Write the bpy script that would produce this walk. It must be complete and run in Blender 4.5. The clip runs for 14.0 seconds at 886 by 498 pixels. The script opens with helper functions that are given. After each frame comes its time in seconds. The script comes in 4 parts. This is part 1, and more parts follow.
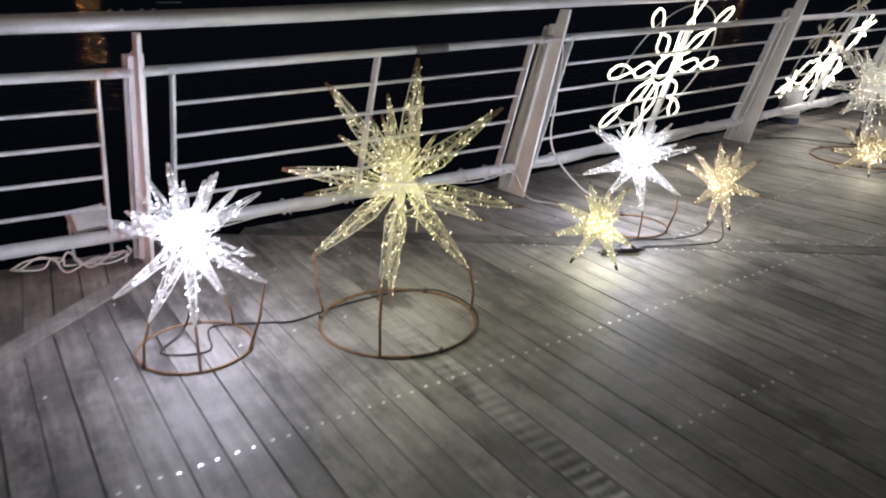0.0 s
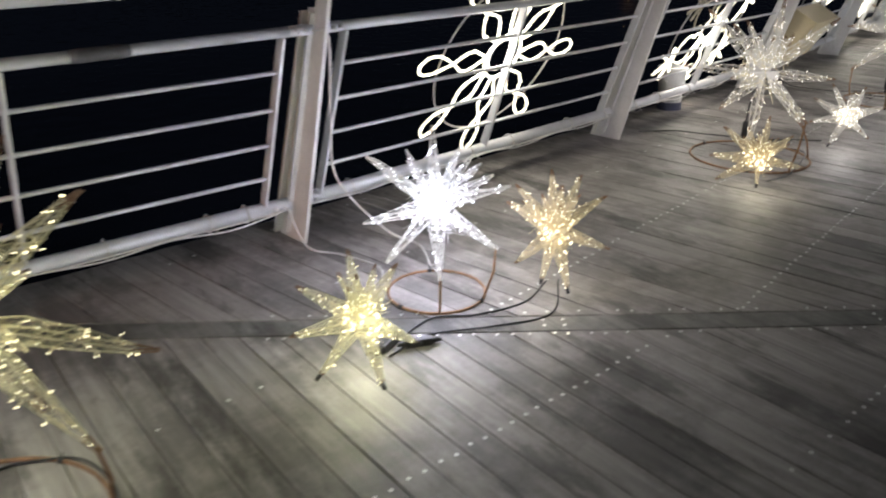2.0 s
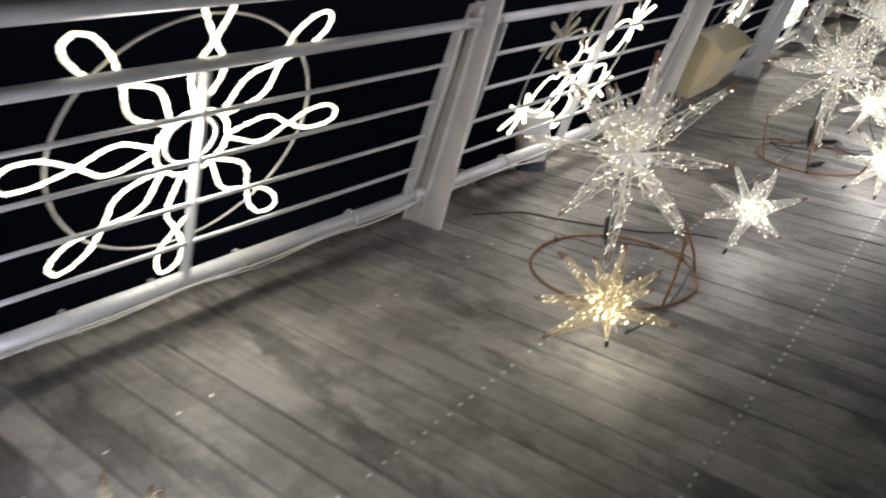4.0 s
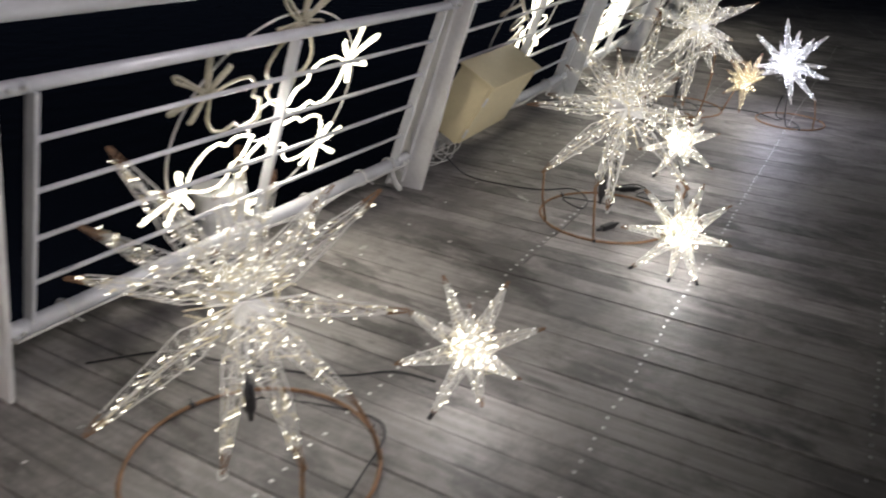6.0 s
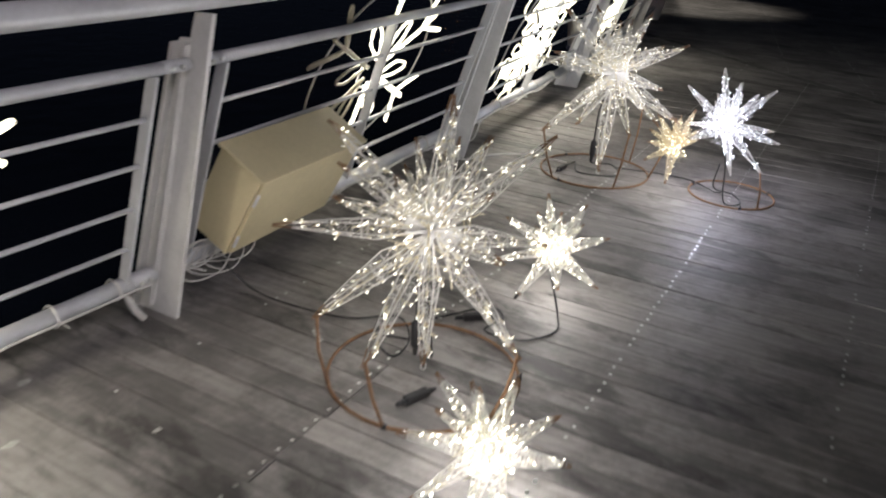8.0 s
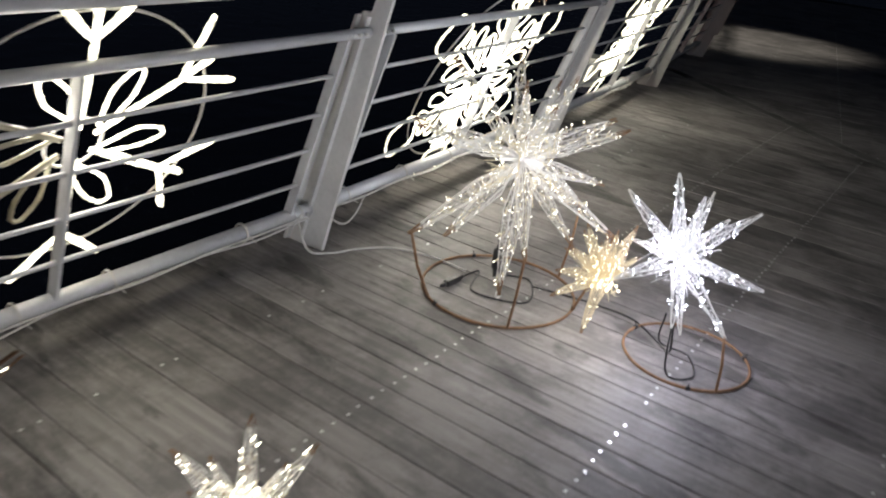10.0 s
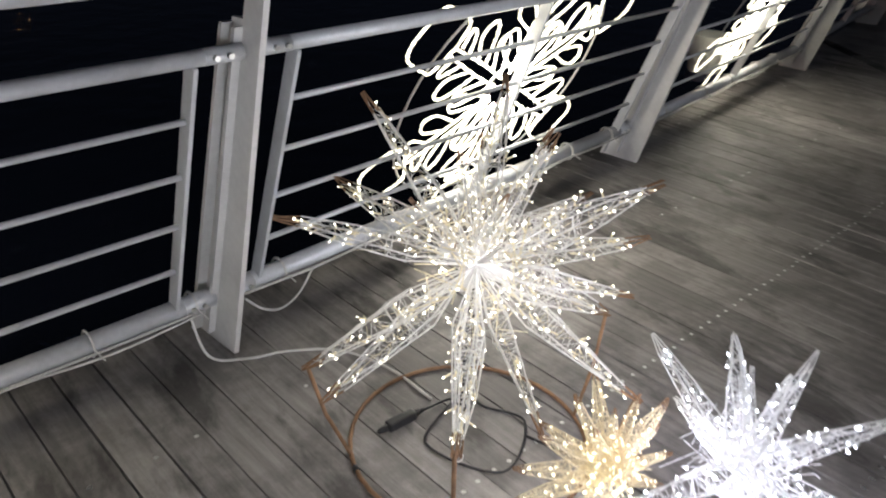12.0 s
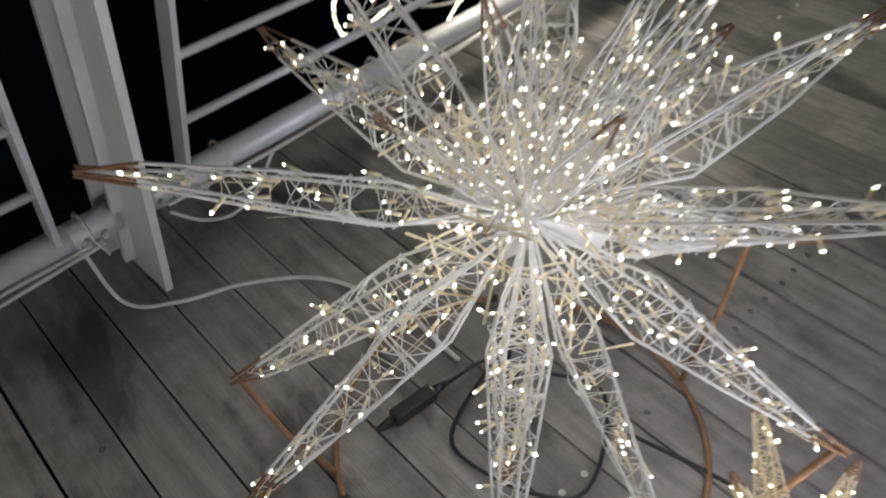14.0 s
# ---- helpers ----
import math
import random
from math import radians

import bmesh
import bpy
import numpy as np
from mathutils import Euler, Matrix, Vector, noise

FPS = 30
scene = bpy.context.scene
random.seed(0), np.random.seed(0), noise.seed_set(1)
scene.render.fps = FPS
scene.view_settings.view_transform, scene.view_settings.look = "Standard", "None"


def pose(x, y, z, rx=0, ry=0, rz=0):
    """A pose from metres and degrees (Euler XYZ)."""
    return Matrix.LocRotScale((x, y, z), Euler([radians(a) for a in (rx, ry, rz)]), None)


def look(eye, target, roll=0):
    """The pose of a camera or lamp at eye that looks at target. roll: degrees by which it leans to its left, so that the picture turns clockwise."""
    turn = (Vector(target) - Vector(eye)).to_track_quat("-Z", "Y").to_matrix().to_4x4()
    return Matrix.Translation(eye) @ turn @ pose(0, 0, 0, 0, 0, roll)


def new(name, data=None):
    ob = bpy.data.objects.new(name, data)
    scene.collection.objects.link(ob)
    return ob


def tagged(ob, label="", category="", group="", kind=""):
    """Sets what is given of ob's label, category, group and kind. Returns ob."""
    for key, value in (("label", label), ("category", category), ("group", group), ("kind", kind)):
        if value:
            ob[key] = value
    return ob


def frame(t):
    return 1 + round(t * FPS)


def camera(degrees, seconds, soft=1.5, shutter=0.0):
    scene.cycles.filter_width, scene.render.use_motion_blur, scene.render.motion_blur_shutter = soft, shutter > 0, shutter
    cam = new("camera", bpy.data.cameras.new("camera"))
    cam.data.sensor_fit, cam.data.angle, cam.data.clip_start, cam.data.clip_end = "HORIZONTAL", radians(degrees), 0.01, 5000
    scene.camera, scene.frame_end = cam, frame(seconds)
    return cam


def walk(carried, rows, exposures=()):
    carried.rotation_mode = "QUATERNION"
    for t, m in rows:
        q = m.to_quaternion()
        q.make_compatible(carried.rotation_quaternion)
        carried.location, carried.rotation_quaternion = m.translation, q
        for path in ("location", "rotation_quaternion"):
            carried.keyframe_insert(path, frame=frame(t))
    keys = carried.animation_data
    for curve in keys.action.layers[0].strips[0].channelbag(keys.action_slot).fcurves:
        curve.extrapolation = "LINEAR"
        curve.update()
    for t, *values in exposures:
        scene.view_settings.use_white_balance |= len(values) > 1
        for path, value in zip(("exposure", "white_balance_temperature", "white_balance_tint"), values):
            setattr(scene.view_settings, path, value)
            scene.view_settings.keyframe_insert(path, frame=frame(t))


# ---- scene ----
cam = camera(60.0, 14.0, soft=2.0, shutter=0.5)
PATH = [
    (0, (0.497, -0.215, 1.274), (1.413, 1.419, 0.574), 0.6),
    (0.5, (0.778, 0.002, 1.286), (1.679, 1.65, 0.598), -0.0),
    (1, (1.116, 0.157, 1.284), (2.047, 1.79, 0.6), -0.4),
    (1.5, (1.431, 0.322, 1.277), (2.412, 1.913, 0.565), 0.4),
    (2, (1.728, 0.497, 1.269), (2.792, 1.996, 0.482), 0.1),
    (2.2, (1.862, 0.537, 1.259), (2.941, 2.032, 0.484), 0.6),
    (4.3, (3.604, 1.39, 1.367), (4.813, 2.735, 0.513), 2.8),
    (4.5, (3.744, 1.423, 1.367), (5.01, 2.722, 0.525), 3.0),
    (5, (4.129, 1.461, 1.368), (5.459, 2.721, 0.565), 2.0),
    (5.5, (4.482, 1.499, 1.367), (5.814, 2.75, 0.556), 2.3),
    (6, (4.843, 1.606, 1.374), (6.195, 2.814, 0.529), 2.2),
    (6.5, (5.197, 1.611, 1.399), (6.56, 2.799, 0.544), 3.2),
    (7, (5.546, 1.685, 1.379), (6.909, 2.874, 0.527), 3.4),
    (7.5, (5.906, 1.802, 1.396), (7.289, 2.97, 0.546), 3.4),
    (8, (6.323, 1.867, 1.406), (7.688, 3.07, 0.575), 3.2),
    (8.5, (6.736, 1.997, 1.389), (8.077, 3.229, 0.563), 2.8),
    (9, (7.147, 2.056, 1.408), (8.499, 3.273, 0.577), 3.0),
    (9.2, (7.337, 2.076, 1.424), (8.676, 3.308, 0.593), 4.0),
    (11.3, (8.872, 2.583, 1.403), (9.959, 4.013, 0.524), 4.4),
    (11.5, (8.98, 2.647, 1.398), (10.027, 4.094, 0.499), 3.7),
    (12, (9.227, 2.793, 1.391), (10.145, 4.299, 0.448), 2.8),
    (12.5, (9.38, 2.983, 1.356), (10.216, 4.479, 0.326), 2.5),
    (13, (9.493, 3.192, 1.31), (10.303, 4.611, 0.157), 1.1),
    (13.5, (9.614, 3.344, 1.238), (10.346, 4.7, -0.037), -1.4),
    (14, (9.666, 3.489, 1.132), (10.349, 4.759, -0.254), -2.0),
]
walk(cam, [(t, look(eye, target, roll)) for t, eye, target, roll in PATH], [(0.0, -0.1), (0.5, -0.16), (1.5, -0.18), (4.5, -0.15), (5.5, -0.05), (6.7, -0.31), (7.5, -0.15), (9.0, -0.08), (11.5, 0.04), (12.6, -0.05), (13.2, -0.12), (14.0, -0.62)])

# ---- world, water-side night sky ----
world = bpy.data.worlds.new("night")
scene.world = world
world.use_nodes = True
world.node_tree.nodes["Background"].inputs[0].default_value = (0.38, 0.5, 0.85, 1)
world.node_tree.nodes["Background"].inputs[1].default_value = 0.012


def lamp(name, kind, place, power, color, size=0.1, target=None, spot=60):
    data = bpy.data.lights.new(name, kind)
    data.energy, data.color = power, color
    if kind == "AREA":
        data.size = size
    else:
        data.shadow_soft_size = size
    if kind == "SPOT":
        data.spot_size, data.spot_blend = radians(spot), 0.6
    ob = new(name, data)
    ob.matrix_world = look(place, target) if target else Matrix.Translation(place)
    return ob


# added fill lamps, unseen: above and behind the walker, one further along the deck
lamp("unseen_fill_lamp", "AREA", (0.5, -1.6, 4.6), 6.3, (0.97, 1.0, 0.87), 0.7, (1.0, 2.0, 0)).data.spread = radians(76)
lamp("unseen_fill_lamp", "AREA", (5.6, -2.5, 5.5), 10, (1.0, 0.92, 0.97), 0.4, (6.3, 4.7, 0.5)).data.spread = radians(30)
lamp("unseen_fill_lamp", "AREA", (8.0, -4.5, 0.8), 5.5, (0.86, 0.91, 1.0), 0.8, (10.5, 4.9, 0.6)).data.spread = radians(24)
lamp("unseen_fill_lamp", "AREA", (15.0, 1.0, 6.0), 6, (0.94, 0.96, 1.0), 0.8, (13.0, 5.0, 0)).data.spread = radians(80)
# out of view, over the lit patch of far deck
lamp("path_lamp", "SPOT", (18.9, 7.9, 3.4), 330, (1.0, 0.93, 0.82), 0.25, (18.9, 7.9, 0), 58)
# reddish light from an unseen source to the left, on post and boards
lamp("red_side_light", "AREA", (-4.5, 1.5, 1.6), 4.5, (1.0, 0.36, 0.22), 0.6, (0.2, 3.2, 0.35)).data.spread = radians(32)


# ---- materials ----
def material(name, color, rough=0.6, metal=0.0, vary=0.25, scale=8.0, bump=0.15, fine=90.0, stretch=None, emit=None, power=0.0, random_hue=0.0, coat=0.0):
    m = bpy.data.materials.new(name)
    m.use_nodes = True
    nt = m.node_tree
    b = nt.nodes["Principled BSDF"]
    b.inputs["Metallic"].default_value = metal
    b.inputs["Coat Weight"].default_value = coat
    if emit:
        b.inputs["Base Color"].default_value = (*color, 1)
        b.inputs["Roughness"].default_value = rough
        b.inputs["Emission Color"].default_value = (*emit, 1)
        b.inputs["Emission Strength"].default_value = power
        return m
    co = nt.nodes.new("ShaderNodeTexCoord")
    mp = nt.nodes.new("ShaderNodeMapping")
    if stretch:
        mp.inputs["Scale"].default_value = stretch
    nt.links.new(co.outputs["Object"], mp.inputs[0])
    big = nt.nodes.new("ShaderNodeTexNoise")
    big.inputs["Scale"].default_value, big.inputs["Detail"].default_value = scale, 5
    small = nt.nodes.new("ShaderNodeTexNoise")
    small.inputs["Scale"].default_value, small.inputs["Detail"].default_value = fine, 4
    nt.links.new(mp.outputs[0], big.inputs[0])
    nt.links.new(mp.outputs[0], small.inputs[0])
    mix = nt.nodes.new("ShaderNodeMath")
    mix.operation = "MULTIPLY_ADD"
    mix.inputs[1].default_value = 0.45
    nt.links.new(small.outputs[0], mix.inputs[0])
    nt.links.new(big.outputs[0], mix.inputs[2])
    ramp = nt.nodes.new("ShaderNodeMapRange")
    ramp.inputs[1].default_value, ramp.inputs[2].default_value = 0.45, 1.0
    ramp.inputs[3].default_value, ramp.inputs[4].default_value = 1 - vary, 1 + vary
    nt.links.new(mix.outputs[0], ramp.inputs[0])
    val = ramp.outputs[0]
    if random_hue:
        info = nt.nodes.new("ShaderNodeObjectInfo")
        rr = nt.nodes.new("ShaderNodeMapRange")
        rr.inputs[3].default_value, rr.inputs[4].default_value = 1 - random_hue, 1 + random_hue
        nt.links.new(info.outputs["Random"], rr.inputs[0])
        mul = nt.nodes.new("ShaderNodeMath")
        mul.operation = "MULTIPLY"
        nt.links.new(val, mul.inputs[0])
        nt.links.new(rr.outputs[0], mul.inputs[1])
        val = mul.outputs[0]
    sc = nt.nodes.new("ShaderNodeVectorMath")
    sc.operation = "SCALE"
    sc.inputs[0].default_value = color
    nt.links.new(val, sc.inputs["Scale"])
    nt.links.new(sc.outputs[0], b.inputs["Base Color"])
    rg = nt.nodes.new("ShaderNodeMapRange")
    rg.inputs[3].default_value, rg.inputs[4].default_value = max(0.02, rough - 0.12), min(1, rough + 0.12)
    nt.links.new(big.outputs[0], rg.inputs[0])
    nt.links.new(rg.outputs[0], b.inputs["Roughness"])
    if bump:
        bp = nt.nodes.new("ShaderNodeBump")
        bp.inputs["Strength"].default_value, bp.inputs["Distance"].default_value = bump, 0.004
        nt.links.new(mix.outputs[0], bp.inputs["Height"])
        nt.links.new(bp.outputs[0], b.inputs["Normal"])
    return m


def wood_material(name, color, shade):
    """Weathered decking: long grain along the plank (local Y), stains and dark wet patches in world scale."""
    m = material(name, color, 0.56, 0, 0.36, 3.0, 0.45, 26.0, (14.0, 0.7, 14.0), random_hue=shade)
    nt = m.node_tree
    b = nt.nodes["Principled BSDF"]
    geo = nt.nodes.new("ShaderNodeNewGeometry")
    n1 = nt.nodes.new("ShaderNodeTexNoise")
    n1.inputs["Scale"].default_value, n1.inputs["Detail"].default_value, n1.inputs["Roughness"].default_value = 2.2, 9, 0.7
    info = nt.nodes.new("ShaderNodeObjectInfo")
    lift = nt.nodes.new("ShaderNodeCombineXYZ")
    shift = nt.nodes.new("ShaderNodeMath")
    shift.operation, shift.inputs[1].default_value = "MULTIPLY", 0.45
    nt.links.new(info.outputs["Random"], shift.inputs[0])
    nt.links.new(shift.outputs[0], lift.inputs[2])
    moved = nt.nodes.new("ShaderNodeVectorMath")
    nt.links.new(geo.outputs["Position"], moved.inputs[0])
    nt.links.new(lift.outputs[0], moved.inputs[1])
    nt.links.new(moved.outputs[0], n1.inputs[0])
    mr = nt.nodes.new("ShaderNodeMapRange")
    mr.inputs[1].default_value, mr.inputs[2].default_value = 0.42, 0.57
    mr.inputs[3].default_value, mr.inputs[4].default_value = 0.62, 1.18
    nt.links.new(n1.outputs[0], mr.inputs[0])
    # streaky stains that follow the boards
    lay = nt.nodes.new("ShaderNodeVectorMath")
    lay.operation = "MULTIPLY"
    lay.inputs[1].default_value = (1.0, 0.32, 1.0)
    nt.links.new(moved.outputs[0], lay.inputs[0])
    n2 = nt.nodes.new("ShaderNodeTexNoise")
    n2.inputs["Scale"].default_value, n2.inputs["Detail"].default_value, n2.inputs["Roughness"].default_value = 4.5, 7, 0.65
    nt.links.new(lay.outputs[0], n2.inputs[0])
    streak = nt.nodes.new("ShaderNodeMapRange")
    streak.inputs[1].default_value, streak.inputs[2].default_value = 0.54, 0.62
    streak.inputs[3].default_value, streak.inputs[4].default_value = 1.0, 0.44
    nt.links.new(n2.outputs[0], streak.inputs[0])
    both_stains = nt.nodes.new("ShaderNodeMath")
    both_stains.operation = "MULTIPLY"
    nt.links.new(mr.outputs[0], both_stains.inputs[0])
    nt.links.new(streak.outputs[0], both_stains.inputs[1])
    old = b.inputs["Base Color"].links[0].from_socket
    sc = nt.nodes.new("ShaderNodeVectorMath")
    sc.operation = "SCALE"
    nt.links.new(old, sc.inputs[0])
    nt.links.new(both_stains.outputs[0], sc.inputs["Scale"])
    nt.links.new(sc.outputs[0], b.inputs["Base Color"])
    return m


WOOD = wood_material("weathered_decking", (0.231, 0.217, 0.208), 0.17)
# one replaced board with chatter marks across its grain
CHATTER = wood_material("ripple_planed_board", (0.27, 0.256, 0.245), 0.02)
nt = CHATTER.node_tree
seat = nt.nodes.new("ShaderNodeTexCoord")
comb = nt.nodes.new("ShaderNodeTexWave")
comb.bands_direction = "Y"
comb.inputs["Scale"].default_value, comb.inputs["Distortion"].default_value, comb.inputs["Detail"].default_value = 6.5, 1.2, 2.0
nt.links.new(seat.outputs["Object"], comb.inputs[0])
ridge = nt.nodes.new("ShaderNodeBump")
ridge.inputs["Strength"].default_value, ridge.inputs["Distance"].default_value = 0.8, 0.004
nt.links.new(comb.outputs["Fac"], ridge.inputs["Height"])
nt.links.new(nt.nodes["Bump"].outputs[0], ridge.inputs["Normal"])
nt.links.new(ridge.outputs[0], nt.nodes["Principled BSDF"].inputs["Normal"])
STRIP = wood_material("border_board", (0.27, 0.26, 0.25), 0.1)
STRIP_DARK = wood_material("dark_border_board", (0.13, 0.127, 0.12), 0.1)
DARK = material("dark_timber_below", (0.02, 0.018, 0.016), 0.9, vary=0.3)
SCREW = material("stainless_screw", (0.75, 0.75, 0.73), 0.32, 0.9, 0.2, 40)
PAINT = material("white_rail_paint", (0.62, 0.61, 0.60), 0.42, 0, 0.14, 5, 0.12, 60)
STEEL = material("rail_steel", (0.56, 0.57, 0.59), 0.38, 0.12, 0.15, 7, 0.12, 80)
RUST = material("rusty_iron", (0.235, 0.135, 0.075), 0.7, 0.25, 0.45, 22, 0.4, 140)
WIRE = material("white_coated_wire", (0.72, 0.71, 0.68), 0.45, 0, 0.18, 30, 0)
WIRE_GOLD = material("gold_coated_wire", (0.69, 0.60, 0.41), 0.4, 0.1, 0.25, 30, 0)
WIRE_CREAM = material("cream_coated_wire", (0.68, 0.65, 0.46), 0.45, 0, 0.2, 30, 0)
CABLE_W = material("white_cable", (0.54, 0.53, 0.51), 0.5, 0, 0.2, 15, 0)
WORN = material("worn_pale_paint", (0.42, 0.41, 0.39), 0.7, 0, 0.3, 60, 0.2)
CABLE_K = material("black_cable", (0.015, 0.015, 0.017), 0.45, 0, 0.2, 15, 0)
TAPE = material("dark_grey_tape", (0.09, 0.09, 0.1), 0.5, 0, 0.3, 25, 0.3)
CABINET = material("beige_cabinet_paint", (0.56, 0.49, 0.31), 0.5, 0, 0.1, 4, 0.08, 50)
BUCKET = material("white_plastic", (0.6, 0.6, 0.6), 0.5, 0, 0.15, 9, 0.05)
BLUE = material("dark_blue_plastic", (0.03, 0.035, 0.07), 0.5, 0, 0.2, 9, 0.05)
TUBE_OFF = material("unlit_rope_light", (0.42, 0.39, 0.29), 0.35, 0, 0.2, 25, 0)
TUBE_ON = material("lit_rope_light", (0.9, 0.88, 0.8), 0.4, emit=(1.0, 0.93, 0.70), power=4.5)
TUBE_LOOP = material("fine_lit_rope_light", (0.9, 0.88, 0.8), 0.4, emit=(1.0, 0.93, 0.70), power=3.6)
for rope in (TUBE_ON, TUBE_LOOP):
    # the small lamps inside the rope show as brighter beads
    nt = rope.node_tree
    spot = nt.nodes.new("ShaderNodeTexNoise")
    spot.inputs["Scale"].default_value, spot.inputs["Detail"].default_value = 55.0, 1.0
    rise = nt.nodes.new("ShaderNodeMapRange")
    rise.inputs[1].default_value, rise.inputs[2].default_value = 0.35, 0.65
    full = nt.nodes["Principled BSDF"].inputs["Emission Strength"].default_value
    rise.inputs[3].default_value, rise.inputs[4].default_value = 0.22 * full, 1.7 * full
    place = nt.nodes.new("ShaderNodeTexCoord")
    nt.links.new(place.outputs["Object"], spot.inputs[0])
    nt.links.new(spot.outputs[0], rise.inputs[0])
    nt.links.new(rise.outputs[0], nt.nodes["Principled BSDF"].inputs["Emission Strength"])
STONE = material("far_quay_stone", (0.08, 0.075, 0.07), 0.9, 0, 0.3, 0.6, 0.2)
LED = {
    "cool": material("cool_white_led", (0.9, 0.9, 0.9), 0.4, emit=(0.76, 0.82, 1.0), power=14),
    "warm": material("warm_white_led", (0.9, 0.9, 0.9), 0.4, emit=(1.0, 0.94, 0.79), power=9),
    "bright": material("bright_warm_white_led", (0.9, 0.9, 0.9), 0.4, emit=(1.0, 0.94, 0.76), power=22),
    "yellow": material("yellow_led", (0.9, 0.9, 0.8), 0.4, emit=(1.0, 0.90, 0.55), power=7),
    "gold": material("golden_led", (0.9, 0.85, 0.7), 0.4, emit=(1.0, 0.88, 0.60), power=8),
}
LIGHT = {"cool": (0.80, 0.80, 1.0), "warm": (1.0, 0.968, 0.985), "bright": (1.0, 0.97, 0.97), "yellow": (0.96, 0.96, 0.64), "gold": (1.0, 0.93, 0.72)}

water = bpy.data.materials.new("night_water")
water.use_nodes = True
wb = water.node_tree.nodes["Principled BSDF"]
wb.inputs["Base Color"].default_value, wb.inputs["Roughness"].default_value = (0.016, 0.022, 0.036, 1), 0.06
wn = water.node_tree.nodes.new("ShaderNodeTexNoise")
wn.inputs["Scale"].default_value, wn.inputs["Detail"].default_value = 1.6, 3
wg = water.node_tree.nodes.new("ShaderNodeNewGeometry")
wp = water.node_tree.nodes.new("ShaderNodeBump")
wp.inputs["Strength"].default_value, wp.inputs["Distance"].default_value = 0.25, 0.2
water.node_tree.links.new(wg.outputs["Position"], wn.inputs[0])
water.node_tree.links.new(wn.outputs[0], wp.inputs["Height"])
water.node_tree.links.new(wp.outputs[0], wb.inputs["Normal"])


# ---- mesh helpers ----
def mesh_of(name, bm, *mats, smooth=False):
    me = bpy.data.meshes.new(name)
    bm.normal_update()
    bm.to_mesh(me)
    bm.free()
    for mt in mats:
        me.materials.append(mt)
    if smooth:
        me.shade_smooth()
    return me


def part(name, bm, mat, parent, label="", smooth=False):
    me = bm if isinstance(bm, bpy.types.Mesh) else mesh_of(name, bm, *(mat if isinstance(mat, (list, tuple)) else [mat]), smooth=smooth)
    ob = new(name, me)
    ob.parent = parent
    if label:
        ob["label"] = label
    return ob


def thing(name, place, label, category, group="", kind=""):
    return tagged(new(name), label, category, group, kind) if place is None else place_it(tagged(new(name), label, category, group, kind), place)


def place_it(ob, place):
    ob.matrix_world = place if isinstance(place, Matrix) else Matrix.Translation(place)
    return ob


def box(bm, lo, hi, m=None, mat=0, bevel=0.0):
    lo, hi = Vector(lo), Vector(hi)
    r = bmesh.ops.create_cube(bm, size=1)
    t = Matrix.Translation((lo + hi) / 2) @ Matrix.Diagonal((*(hi - lo), 1))
    bmesh.ops.transform(bm, matrix=(m @ t) if m else t, verts=r["verts"])
    faces = {f for v in r["verts"] for f in v.link_faces}
    for f in faces:
        f.material_index = mat
    if bevel:
        edges = list({e for f in faces for e in f.edges})
        bmesh.ops.bevel(bm, geom=edges, offset=bevel, segments=2, profile=0.6, affect="EDGES")
    return bm


def sweep(bm, pts, radius, sides=6, closed=False, mat=0, cap=True):
    """A round tube along pts; radius may be a number or one for each point."""
    pts = [Vector(p) for p in pts]
    n = len(pts)
    rad = radius if isinstance(radius, (list, tuple)) else [radius] * n
    rings, up = [], None
    for i, p in enumerate(pts):
        a = pts[i - 1] if (i or closed) else p
        b = pts[(i + 1) % n] if (i < n - 1 or closed) else p
        d = (b - a)
        d = d.normalized() if d.length > 1e-9 else Vector((0, 0, 1))
        if up is None:
            up = d.orthogonal().normalized()
        up = up - d * up.dot(d)
        up = up.normalized() if up.length > 1e-6 else d.orthogonal().normalized()
        side = d.cross(up)
        rings.append([bm.verts.new(p + rad[i] * (math.cos(2 * math.pi * k / sides) * up + math.sin(2 * math.pi * k / sides) * side)) for k in range(sides)])
    for i in range(n if closed else n - 1):
        r, s = rings[i], rings[(i + 1) % n]
        for k in range(sides):
            f = bm.faces.new((r[k], r[(k + 1) % sides], s[(k + 1) % sides], s[k]))
            f.material_index, f.smooth = mat, sides > 4
    if cap and not closed:
        for ring, flip in ((rings[0], True), (rings[-1], False)):
            f = bm.faces.new(ring[::-1] if flip else ring)
            f.material_index = mat
    return bm


def curve_points(pts, steps=8):
    """Catmull-Rom through pts."""
    pts = [Vector(p) for p in pts]
    ext = [2 * pts[0] - pts[1]] + pts + [2 * pts[-1] - pts[-2]]
    out = []
    for i in range(1, len(ext) - 2):
        p0, p1, p2, p3 = ext[i - 1 : i + 3]
        for k in range(steps):
            t = k / steps
            out.append(0.5 * (2 * p1 + (p2 - p0) * t + (2 * p0 - 5 * p1 + 4 * p2 - p3) * t * t + (3 * p1 - p0 - 3 * p2 + p3) * t ** 3))
    return out + [pts[-1]]


# ---- water and the far shore ----
bm = bmesh.new()
bmesh.ops.create_grid(bm, x_segments=1, y_segments=1, size=600)
place_it(tagged(new("water", mesh_of("water", bm, water)), "black night water with faint ripples", "water", kind="structure"), (0, 0, -2.6))

